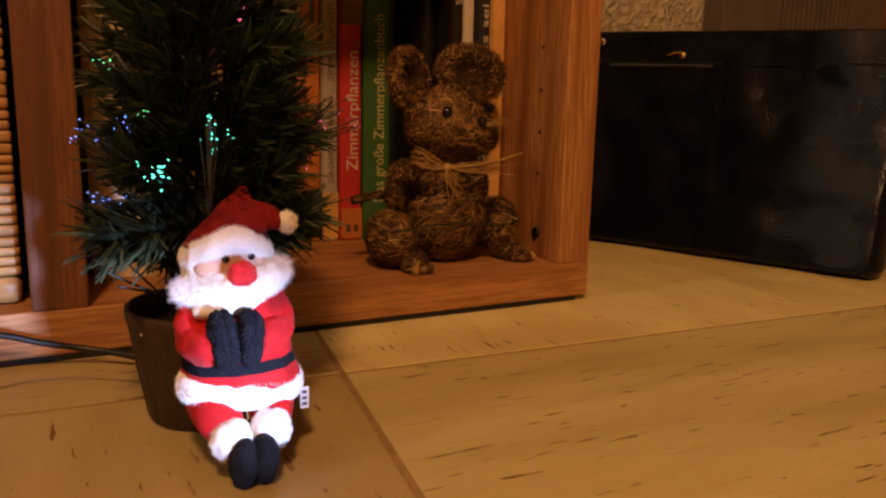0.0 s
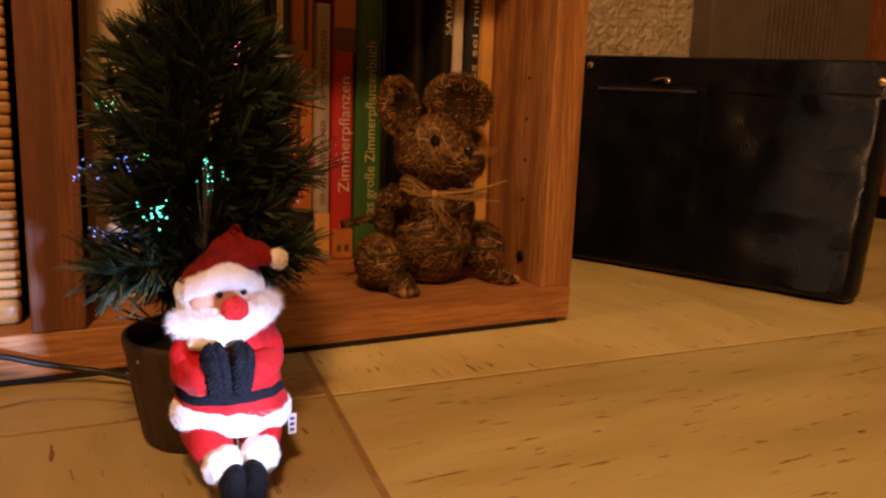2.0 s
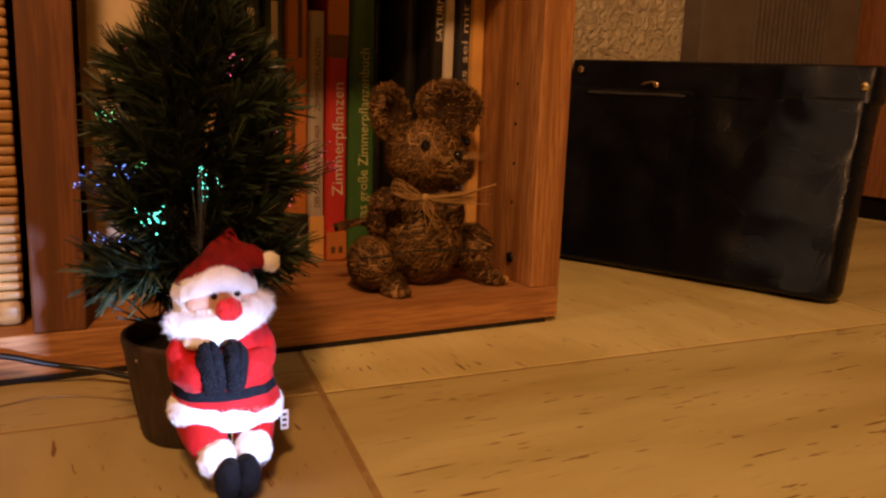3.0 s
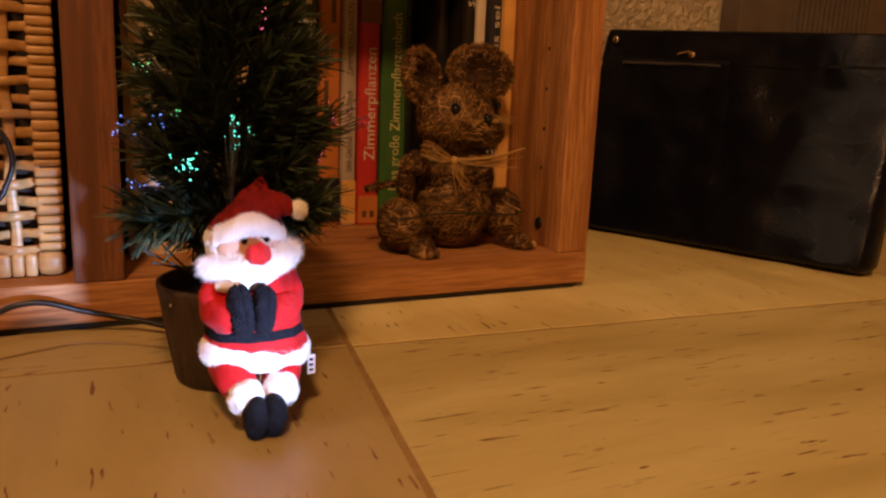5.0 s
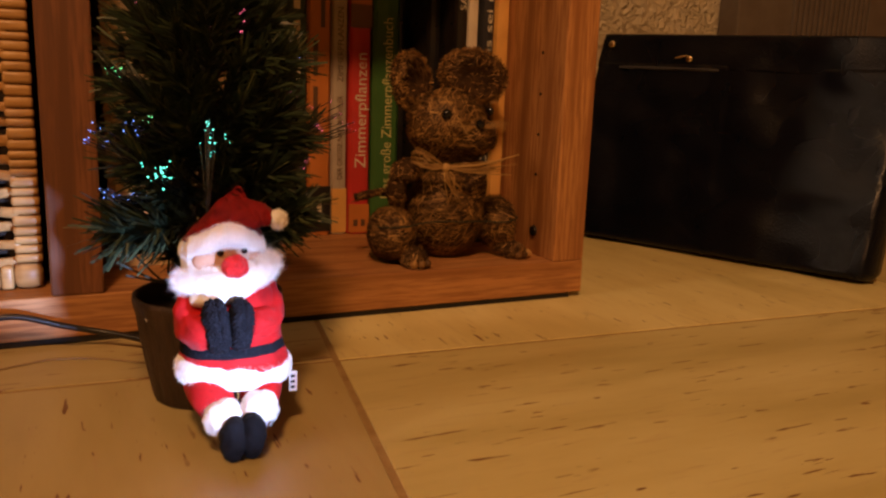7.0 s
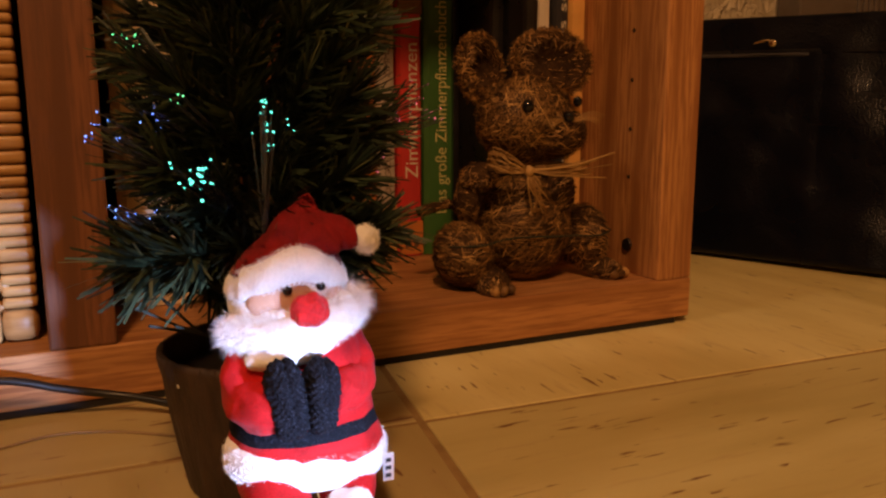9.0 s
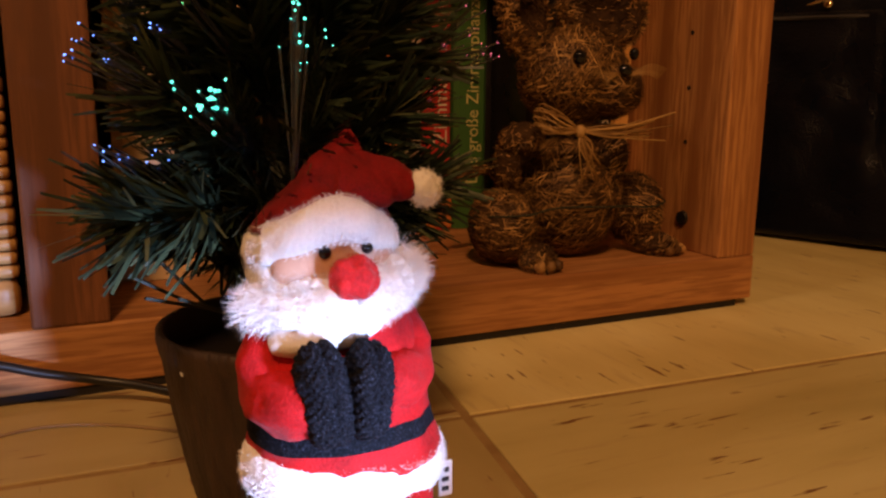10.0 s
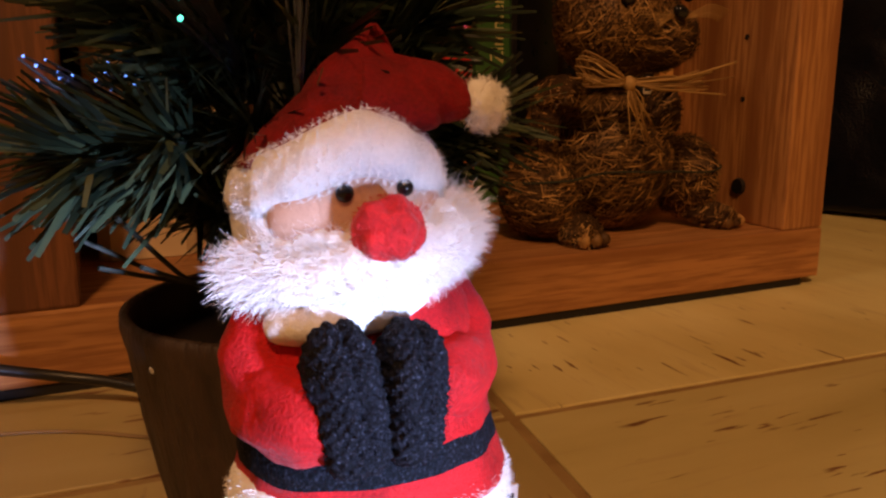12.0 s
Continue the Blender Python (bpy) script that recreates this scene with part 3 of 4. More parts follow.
        strip(bm, tail[k] + n * 0.0034, d + n.cross(d) * r.uniform(-0.6, 0.6), n, r.uniform(0.004, 0.008), 0.0006, 1, 0.0, 0.7)
    # raffia bow at the neck
    knot = Vector((-0.1355, 0.0120, 0.1175))
    for k in range(12):
        a = k / 12 * 2 * math.pi
        w = r.uniform(0.6, 1.1)
        tube(bm, spline([knot, (-0.148 - 0.003 * math.cos(a), 0.012, 0.121 + 0.006 * w * math.sin(a)), (-0.160 + 0.004 * math.cos(a), 0.019, 0.126 + 0.007 * w * math.sin(a)), (-0.152, 0.022, 0.117)], 4), r.uniform(0.0003, 0.0006), 4, 3)
    for k in range(16):
        far = r.uniform(0.45, 1.0)
        e = knot + Vector((0.066 * far + 0.002, -0.004 + r.uniform(-0.005, 0.008), (-0.0085 + 0.0200 * (k / 15)) * far))
        tube(bm, spline([knot, knot.lerp(e, 0.45) + Vector((0, -0.004, -0.0035 + 0.003 * r.random())), e], 5), r.uniform(0.0004, 0.0008), 4, 3, 0.6)
    for k in range(9):
        e = knot + Vector((0.010 + 0.010 * r.uniform(-0.8, 1), 0.004, -0.020 - 0.012 * r.random()))
        tube(bm, spline([knot, knot + Vector((0.003 + 0.005 * r.uniform(-1, 1), -0.002, -0.010)), e], 4), r.uniform(0.0004, 0.0007), 4, 3, 0.6)
    for k in range(6):
        tube(bm, [(-0.119 + (0.034 + 0.0006 * k) * math.cos(a), 0.050 + 0.036 * math.sin(a), 0.1165 + 0.0007 * k + 0.001 * math.sin(3 * a + k)) for a in (j * 2 * math.pi / 24 for j in range(25))], 0.0006, 4, 3)
    blob(bm, knot, (0.0036, 0.0032, 0.0042), 3, 0.0008, 300, level=2)
    # dark thread wound round the legs
    tube(bm, spline([(-0.1915, 0.040, 0.066), (-0.184, 0.022, 0.0675), (-0.168, 0.0130, 0.0690), (-0.152, 0.0180, 0.0705), (-0.135, 0.0200, 0.0710), (-0.112, 0.0185, 0.0700), (-0.090, 0.0220, 0.0690), (-0.071, 0.0205, 0.0680), (-0.0555, 0.0270, 0.0700), (-0.0490, 0.044, 0.0700)], 5), 0.0007, 5, 4)
    me = mesh_of(bm, "straw_mouse", [STRAW_CORE_SHADE, STRAW, BEAD, RAFFIA, material("thread_green", (0.02, 0.022, 0.010), 0.8)])
    ob = new("straw_mouse", me)
    return tagged(ob, "sitting mouse figure wound from brown straw with a raffia bow", "figurine")


straw_mouse()


# ---- the little Christmas tree ----
PX, PY, PH = -0.3465, -0.1170, 0.0615
tree = thing("christmas_tree", (PX, PY, 0), "small artificial fibre-optic fir tree in a brown pot", "christmas tree")
bm = bmesh.new()
seg = 120


def bark(k, z):
    """Uneven upright ribs on the side of the pot."""
    return 0.0011 * noise.noise(Vector((math.cos(2 * math.pi * k / seg) * 9, math.sin(2 * math.pi * k / seg) * 9, z * 25))) if 0.001 < z < 0.0535 else 0.0


prof = [(0.0305, 0.0), (0.0322, 0.0015), (0.0350, 0.018), (0.0378, 0.035), (0.0405, 0.052), (0.0412, 0.054), (0.0420, 0.058), (0.0418, 0.0608), (0.0405, 0.0615), (0.0392, 0.0605), (0.0385, 0.050)]
rows = [[bm.verts.new(((rr + bark(k, z)) * math.cos(2 * math.pi * k / seg), (rr + bark(k, z)) * math.sin(2 * math.pi * k / seg), z)) for k in range(seg)] for rr, z in prof]
for a, c in zip(rows, rows[1:]):
    for k in range(seg):
        f = bm.faces.new((a[k], a[(k + 1) % seg], c[(k + 1) % seg], c[k]))
        f.material_index = 1 if c is rows[-1] else 0
bm.faces.new(rows[0][::-1])
part("pot", bm, [POT, POT_IN], tree, "dark brown pot with a ribbed bark-like side", True)
bm = bmesh.new()
box_r = 0.0384
vs = [bm.verts.new((box_r * math.cos(2 * math.pi * k / 32), box_r * math.sin(2 * math.pi * k / 32), 0.0495)) for k in range(32)]
top = bm.verts.new((0, 0, 0.051))
for k in range(32):
    bm.faces.new((vs[k], vs[(k + 1) % 32], top))
part("pot_filling", bm, POT_IN, tree, "black filling inside the pot")
bm = bmesh.new()
tube(bm, [(0, 0, 0.050), (0.001, 0.001, 0.12), (0.003, 0.003, 0.20), (0.004, 0.004, 0.275)], [0.007, 0.0055, 0.004, 0.002], 8)
part("trunk", bm, WIRE, tree, "dark wire trunk")


bm = bmesh.new()
blob(bm, (-0.0355, -0.0175, 0.0520), (0.0012, 0.0008, 0.0014), 0, 0.0004, 500, level=2)
part("white_speck", bm, TAG, tree, "small white speck on the pot")


def branch_mesh(seed, needles, length, spread):
    """One branch of unit build: along +z, needles swept forward."""
    r = random.Random(seed)
    bm = bmesh.new()
    line = spline([(0, 0, 0), (0, 0.003, length * 0.5), (0, 0.010 * length / 0.09, length)], 4)
    tube(bm, line, [0.0012] * (len(line) - 1) + [0.0006], 5, 1)
    for k in range(needles):
        t = 0.12 + 0.88 * math.sqrt(r.random())
        p = Vector((0, 0.003 * t + 0.007 * t * t * length / 0.09, length * t))
        a = r.uniform(0, 2 * math.pi)
        out = Vector((math.cos(a), math.sin(a), 0))
        d = out * r.uniform(0.45, 1.0) * spread + Vector((0, 0, r.uniform(0.55, 1.0)))
        ln = r.uniform(0.016, 0.034) * (1.05 - 0.25 * t)
        strip(bm, p, d, out.cross(Vector((0, 0, 1))), ln, r.uniform(0.0007, 0.0016), 0, r.uniform(-0.002, 0.002), 0.6)
    return mesh_of(bm, "branch", [NEEDLE, WIRE])


LONG = [branch_mesh(20 + k, 125, 0.056, 0.62) for k in range(4)]
SHORT = [branch_mesh(40 + k, 90, 0.040, 0.66) for k in range(3)]
rt = random.Random(8)


def branch(z, azimuth, rise, kinds, scale):
    ob = new("branch", rt.choice(kinds))
    ob.parent = tree
    d = Vector((math.cos(azimuth) * math.cos(rise), math.sin(azimuth) * math.cos(rise), math.sin(rise)))
    q = d.to_track_quat("Z", "Y")
    ob.matrix_local = Matrix.LocRotScale((0.004 * z / 0.25, 0.004 * z / 0.25, z), q, (scale, scale, scale))


for z, count, rise, kinds, scale in (
    (0.090, 12, 4, LONG, 0.84), (0.096, 12, 12, LONG, 0.88), (0.110, 12, 20, LONG, 0.88), (0.124, 12, 24, LONG, 0.90), (0.140, 12, 26, LONG, 0.90), (0.156, 12, 28, LONG, 0.90),
    (0.172, 12, 32, LONG, 0.87), (0.187, 11, 38, LONG, 0.80), (0.200, 10, 46, LONG, 0.70), (0.211, 7, 56, SHORT, 0.92), (0.222, 5, 68, SHORT, 0.90), (0.232, 3, 80, SHORT, 0.9)):
    off = rt.uniform(0, 6.28)
    for k in range(count):
        branch(z + rt.uniform(-0.006, 0.006), off + 2 * math.pi * (k + rt.uniform(-0.25, 0.25)) / count, radians(rise + rt.uniform(-12, 12)), kinds, scale * rt.uniform(0.85, 1.12))

# low branches that hang out over the rim
for a, rise, size in ((192, 2, 0.92), (206, -4, 1.0), (220, -4, 1.10), (234, 0, 1.0), (250, 4, 0.9), (318, 0, 0.9), (340, 4, 0.95)):
    branch(0.100, radians(a), radians(rise), LONG, size)

# dark bundle of stems that fans out of the pot
for k in range(26):
    a = 2 * math.pi * k / 26 + rt.uniform(-0.1, 0.1)
    w, zt = rt.uniform(0.010, 0.030), rt.uniform(0.092, 0.118)
    bm = bmesh.new()
    tube(bm, spline([(0.008 * math.cos(a), 0.008 * math.sin(a), 0.050), (0.013 * math.cos(a), 0.013 * math.sin(a), 0.070), (w * math.cos(a), w * math.sin(a), zt)], 4), [0.0024, 0.0026, 0.0028, 0.0028, 0.0026, 0.0024, 0.0022, 0.0020, 0.0014], 6)
    part("stem", bm, WIRE, tree, soft=True)
for k, (a, zt) in enumerate(((195, 0.083), (205, 0.078), (215, 0.090), (222, 0.080), (300, 0.076), (318, 0.085))):
    bm = bmesh.new()
    c, sn = math.cos(radians(a)), math.sin(radians(a))
    tube(bm, spline([(0.012 * c, 0.012 * sn, 0.066), (0.030 * c, 0.030 * sn, 0.071), (0.050 * c, 0.050 * sn, zt)], 4), 0.0006, 5)
    part("stem", bm, WIRE, tree)

# bundles of light fibres with glowing tips
CYAN, BLUE = glow("tip_cyan", (0.05, 0.85, 0.62), 3.2), glow("tip_blue", (0.12, 0.30, 1.0), 3.4)
PINK, GREENISH = glow("tip_pink", (1.0, 0.14, 0.24), 3.2), glow("tip_green", (0.08, 0.85, 0.28), 3.0)
FIBRE = material("clear_fibre", (0.12, 0.13, 0.16), 0.25)
FIBRE.node_tree.nodes["Principled BSDF"].inputs["Transmission Weight"].default_value = 0.7
bundles = [
    ((-0.393, -0.130, 0.184), GREENISH, 10, 0.006, 0.00034), ((-0.404, -0.130, 0.150), BLUE, 14, 0.006, 0.00034), ((-0.386, -0.135, 0.155), BLUE, 10, 0.006, 0.00039),
    ((-0.400, -0.130, 0.122), BLUE, 9, 0.004, 0.00039), ((-0.386, -0.135, 0.121), BLUE, 8, 0.004, 0.00034), ((-0.378, -0.178, 0.138), CYAN, 22, 0.0075, 0.00053),
    ((-0.354, -0.178, 0.155), CYAN, 18, 0.003, 0.00044), ((-0.344, -0.176, 0.154), CYAN, 3, 0.003, 0.00034), ((-0.381, -0.172, 0.163), GREENISH, 4, 0.006, 0.00029),
    ((-0.292, -0.100, 0.176), PINK, 14, 0.009, 0.00029), ((-0.264, -0.102, 0.163), PINK, 9, 0.010, 0.00029), ((-0.279, -0.104, 0.156), PINK, 9, 0.007, 0.00029),
    ((-0.283, -0.102, 0.137), PINK, 8, 0.004, 0.00039), ((-0.286, -0.104, 0.107), BLUE, 9, 0.006, 0.00034), ((-0.255, -0.100, 0.155), PINK, 6, 0.007, 0.00029),
    ((-0.325, -0.128, 0.214), PINK, 14, 0.006, 0.00039), ((-0.345, -0.130, 0.206), PINK, 8, 0.006, 0.00034), ((-0.378, -0.130, 0.217), PINK, 6, 0.004, 0.00039), ((-0.287, -0.100, 0.200), BLUE, 6, 0.006, 0.00029),
]
for at, mat, count, wide, size in bundles:
    at = Vector(at) - Vector((PX, PY, 0))
    upright = wide == 0.003 and count > 10
    root = at + Vector((0, 0.008, -0.045)) if upright else Vector((0.002, 0.002, at.z - 0.035))
    ax = (at - root).normalized()
    bm, tips = bmesh.new(), bmesh.new()
    s1 = ax.orthogonal().normalized()
    s2 = ax.cross(s1)
    for _ in range(count):
        e = at + wide * (s1 * rt.gauss(0, 0.5) + s2 * rt.gauss(0, 0.5)) + ax * (rt.uniform(-0.016, 0.006) if upright else rt.uniform(-0.008, 0.004))
        tube(bm, [root, (root + e) / 2 + Vector((0, 0, 0.002)), e], 0.00032, 4)
        k = size * rt.uniform(0.6, 1.15)
        blob(tips, e, (k, k, k), 0, level=1)
    f = part("fibre_spray", bm, FIBRE, tree, "bundle of clear light fibres")
    part("glowing_tip", tips, mat, f, "glowing fibre ends")


# ---- the Father Christmas doll, one plain figure ----
def santa_doll():
    bm = bmesh.new()
    R, W, B, S, G, H, N, F, E, T, I = range(11)
    r = random.Random(5)
    cx, cy = -0.3445, -0.1800

    def fuzz(at, size, count, long, mat=F, wide=0.00011):
        """Short pile on a rounded form."""
        for _ in range(count):
            a, z = r.uniform(0, 2 * math.pi), r.uniform(-1, 1)
            n = Vector((math.sqrt(1 - z * z) * math.cos(a), math.sqrt(1 - z * z) * math.sin(a), z))
            if n.y > 0.6:
                continue
            q = Vector(at) + Vector((n.x * size[0], n.y * size[1], n.z * size[2])) * 0.98
            d = n + Vector((r.gauss(0, 0.7), r.gauss(0, 0.7), r.gauss(0, 0.7)))
            strip(bm, q, d, n.cross(d), long * r.uniform(0.5, 1.2), wide, mat, 0.0, 0.3)

    # coat: skirt, belt, chest; the hem is a thick plush band
    loft(bm, [
        (cx + 0.0006, cy, 0.0360, 0.0262, 0.0215), (cx + 0.0006, cy, 0.0400, 0.0282, 0.0232), (cx + 0.0004, cy, 0.0435, 0.0272, 0.0224), (cx - 0.0002, cy, 0.0470, 0.0256, 0.0212),
        (cx - 0.0005, cy, 0.0473, 0.0258, 0.0217), (cx - 0.0005, cy + 0.0005, 0.0500, 0.0256, 0.0216), (cx - 0.0005, cy + 0.0005, 0.0525, 0.0253, 0.0212), (cx - 0.0005, cy + 0.0005, 0.0528, 0.0250, 0.0206),
        (cx - 0.0005, cy + 0.001, 0.0580, 0.0250, 0.0202), (cx - 0.0005, cy + 0.002, 0.0640, 0.0246, 0.0196), (cx - 0.0005, cy + 0.003, 0.0700, 0.0238, 0.0185), (cx - 0.0005, cy + 0.004, 0.0750, 0.0225, 0.0172), (cx - 0.0005, cy + 0.006, 0.0800, 0.0195, 0.0150), (cx, cy + 0.007, 0.0840, 0.0140, 0.0120)],
        56, [R, R, R, R, G, G, R, R, R, R, R, R, R], 0.0012, 140, 2.2)
    rows = []
    for k in range(64):
        a = 2 * math.pi * k / 64
        o = Vector((math.cos(a), math.sin(a), 0))
        c = Vector((cx + 0.0004 + 0.0264 * math.cos(a), cy + 0.0216 * math.sin(a), 0.0372 - 0.0014 * math.cos(a) + 0.0010 * math.sin(2 * a + 0.6)))
        row = []
        for j in range(14):
            b_ = 2 * math.pi * j / 14
            q = c + o * 0.0026 * math.cos(b_) + Vector((0, 0, 0.0060 * math.copysign(abs(math.sin(b_)) ** 0.7, math.sin(b_))))
            row.append(bm.verts.new(q + o * 0.0008 * noise.noise(q * 210)))
        rows.append(row)
    for k in range(64):
        for j in range(14):
            f = bm.faces.new((rows[k][j], rows[(k + 1) % 64][j], rows[(k + 1) % 64][(j + 1) % 14], rows[k][(j + 1) % 14]))
            f.material_index, f.smooth = W, True
    for _ in range(2600):
        a, b_ = r.uniform(math.pi * 0.95, 2.05 * math.pi), r.uniform(-1.5, 1.5)
        o = Vector((math.cos(a), math.sin(a), 0))
        q = Vector((cx + 0.0004 + 0.0264 * math.cos(a), cy + 0.0216 * math.sin(a), 0.0372 - 0.0014 * math.cos(a))) + o * 0.0026 * math.cos(b_) + Vector((0, 0, 0.0060 * math.sin(b_)))
        strip(bm, q, o + Vector((r.gauss(0, 0.7), r.gauss(0, 0.7), r.gauss(0, 0.7))), Vector((o.y, -o.x, 0)), r.uniform(0.0007, 0.0017), 0.00012, F, 0.0, 0.3)
    # trouser legs, white cuffs and black boots with their toes up
    for hip, knee, cuff, boot in (
            ((-0.3575, -0.1840, 0.0305), (-0.3580, -0.1945, 0.0280), (-0.3547, -0.2050, 0.0200), (-0.3512, -0.2130, 0.0118)),
            ((-0.3320, -0.1825, 0.0300), (-0.3335, -0.1925, 0.0272), (-0.3363, -0.2035, 0.0212), (-0.3418, -0.2125, 0.0120))):
        line = spline([hip, knee, Vector(knee).lerp(Vector(cuff), 0.6)], 6)
        tube(bm, line, [0.0126 - 0.0003 * k for k in range(len(line))], 22, R)
        blob(bm, Vector(cuff), (0.0094, 0.0088, 0.0102), W, 0.0016, 260, (28, 0, 0), 4)
        fuzz(cuff, (0.0094, 0.0088, 0.0102), 900, 0.0014)
        c = Vector(boot)
        for v in blob(bm, c, (0.0066, 0.0078, 0.0117), B, 0.0012, 260, (10, 0, 0), 4):
            if v.co.z < 0.0022:
                v.co.z = 0.0004 + 0.2 * max(0.0, v.co.z)
        fuzz(boot, (0.0066, 0.0078, 0.0110), 260, 0.0012, B, 0.00018)
    # golden thread between the legs
    tube(bm, spline([(-0.3465, -0.2015, 0.0310), (-0.3470, -0.2050, 0.0285), (-0.3490, -0.2070, 0.0265), (-0.3480, -0.2085, 0.0240)], 4), 0.0003, 5, I + 1)
    # arms folded to the chest
    for line, fat in (
            ([(-0.3605, -0.1740, 0.0765), (-0.3645, -0.1790, 0.0700), (-0.3652, -0.1865, 0.0618), (-0.3610, -0.1965, 0.0605), (-0.3565, -0.2000, 0.0610)], 0.0086),
            ([(-0.3290, -0.1735, 0.0780), (-0.3268, -0.1780, 0.0715), (-0.3268, -0.1850, 0.0640), (-0.3320, -0.1930, 0.0625), (-0.3380, -0.1970, 0.0635)], 0.0078)):
        line = spline(line, 7)
        n = len(line) - 1
        rings = tube(bm, line, [fat * (0.72 + 0.28 * min(1, k / n * 3)) * (1.0 - 0.18 * max(0, k / n - 0.6) / 0.4) for k in range(n + 1)], 28, R)
        for i, ring in enumerate(rings):
            for v in ring:
                o = (v.co - line[i]).normalized()
                v.co += o * (0.0016 * noise.noise(Vector((v.co.x * 130, v.co.y * 130, v.co.z * 210))) + 0.0006 * noise.noise(v.co * 420))
    # knitted mittens, two soft fingers each
    for c, size, tilt, groove in (((-0.3558, -0.2010, 0.0648), (0.0063, 0.0086, 0.0136), 6, 0.0016), ((-0.3446, -0.2020, 0.0648), (0.0058, 0.0080, 0.0126), -5, 0.0012)):
        c = Vector(c)
        m = pose(*c, -8, -tilt, 0)
        for v in bmesh.ops.create_icosphere(bm, subdivisions=6, radius=1.0)["verts"]:
            u = v.co.normalized()
            e = (abs(u.x) ** 2.7 + abs(u.y) ** 2.7 + abs(u.z) ** 2.7) ** (-1 / 2.7)
            q = Vector((u.x * size[0] * e, u.y * size[1] * e, u.z * size[2] * e))
            n = Vector((u.x / size[0], u.y / size[1], u.z / size[2])).normalized()
            q -= n * groove * math.exp(-((q.x - 0.0006) / 0.0009) ** 2) * (0.3 + 0.7 * (q.z > -0.002))
            q += n * (0.00034 * math.cos(q.x * 2900 + 0.4 * math.sin(q.z * 900)) * math.cos(q.z * 2600) + 0.0011 * noise.noise(q * 190 + c * 50) + 0.00035 * noise.noise(q * 1300))
            v.co = m @ q
            for f in v.link_faces:
                f.material_index, f.smooth = G, True
        for _ in range(700):
            a, z = r.uniform(math.pi, 2 * math.pi), r.uniform(-0.95, 0.95)
            n = Vector((math.cos(a) * math.sqrt(1 - z * z), math.sin(a) * math.sqrt(1 - z * z), z))
            q = m @ Vector((n.x * size[0] * 1.1, n.y * size[1] * 1.1, n.z * size[2] * 1.05))
            strip(bm, q, n * 0.7 + Vector((r.gauss(0, 0.7), r.gauss(0, 0.7), r.gauss(0, 0.7))), n, r.uniform(0.0006, 0.0014), 0.00012, G, 0.0, 0.4)
    # head, hair, face
    hx, hy, hz = -0.3476, -0.1735, 0.0950
    blob(bm, (hx, hy, hz), (0.0184, 0.0172, 0.0185), S, 0.0006, 120, level=4)
    blob(bm, (hx - 0.0085, hy - 0.0105, hz - 0.0010), (0.0080, 0.0050, 0.0070), S, 0.0004, 160, level=3)
    blob(bm, (hx + 0.0110, hy - 0.0098, hz - 0.0010), (0.0065, 0.0046, 0.0060), S, 0.0004, 160, level=3)
    for sx in (-1, 1):
        blob(bm, (hx + 0.0158 * sx, hy + 0.0015, hz - 0.0030), (0.0046, 0.0115, 0.0115), W, 0.0010, 330, level=3)
    # the thick plush brim, arched over the brow
    brim = []
    for k in range(72):
        a = 2 * math.pi * k / 72
        dip = 0.0080 * abs(math.cos(a)) ** 1.5 + (0.0030 * math.sin(a) if math.sin(a) > 0 else 0.0)
        brim.append(Vector((hx + 0.0166 * math.cos(a), hy + 0.0152 * math.sin(a), hz + 0.0120 - dip + 0.0006 * math.cos(a))))
    ring = []
    for p in brim:
        o = Vector((p.x - hx, p.y - hy, 0)).normalized()
        row = []
        for j in range(18):
            b_ = 2 * math.pi * j / 18
            q = p + o * 0.0044 * math.cos(b_) + (Vector((0, 0, 1)) - o * 0.18).normalized() * 0.0060 * math.sin(b_)
            row.append(bm.verts.new(q + o * (0.0012 * noise.noise(q * 210) + 0.0005 * noise.noise(q * 600))))
        ring.append(row)
    for k in range(72):
        for j in range(18):
            f = bm.faces.new((ring[k][j], ring[(k + 1) % 72][j], ring[(k + 1) % 72][(j + 1) % 18], ring[k][(j + 1) % 18]))
            f.material_index, f.smooth = W, True
    for _ in range(5200):
        p, b_ = brim[r.randrange(34, 72)] if r.random() < 0.96 else brim[r.randrange(72)], r.uniform(-1.5, 1.5)
        o = Vector((p.x - hx, p.y - hy, 0)).normalized()
        q = p + o * 0.0044 * math.cos(b_) + (Vector((0, 0, 1)) - o * 0.18).normalized() * 0.0066 * math.sin(b_)
        d = o * 0.35 + Vector((r.gauss(0, 0.6), r.gauss(0, 0.6), r.gauss(0, 0.6)))
        strip(bm, q, d, o, r.uniform(0.0005, 0.0014), 0.00008, F, 0.0, 0.3)
    # hat: a leaning cone whose point is folded down to a white bobble
    first = len(bm.verts)
    cone = []
    for k in range(30):
        t = k / 29
        rad = 0.0192 * (1 - t) ** 0.92 + 0.0009
        cone.append((hx + 0.0086 * t ** 1.1, hy + 0.0006 + 0.0005 * t, hz + 0.0075 + 0.0262 * t, rad, rad * 0.88))
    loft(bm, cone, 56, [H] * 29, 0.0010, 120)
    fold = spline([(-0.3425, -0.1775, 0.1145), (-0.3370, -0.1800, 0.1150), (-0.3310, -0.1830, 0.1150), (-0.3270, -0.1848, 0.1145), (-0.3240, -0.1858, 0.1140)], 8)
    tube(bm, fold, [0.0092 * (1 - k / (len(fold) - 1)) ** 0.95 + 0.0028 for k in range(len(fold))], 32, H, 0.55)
    bm.verts.ensure_lookup_table()
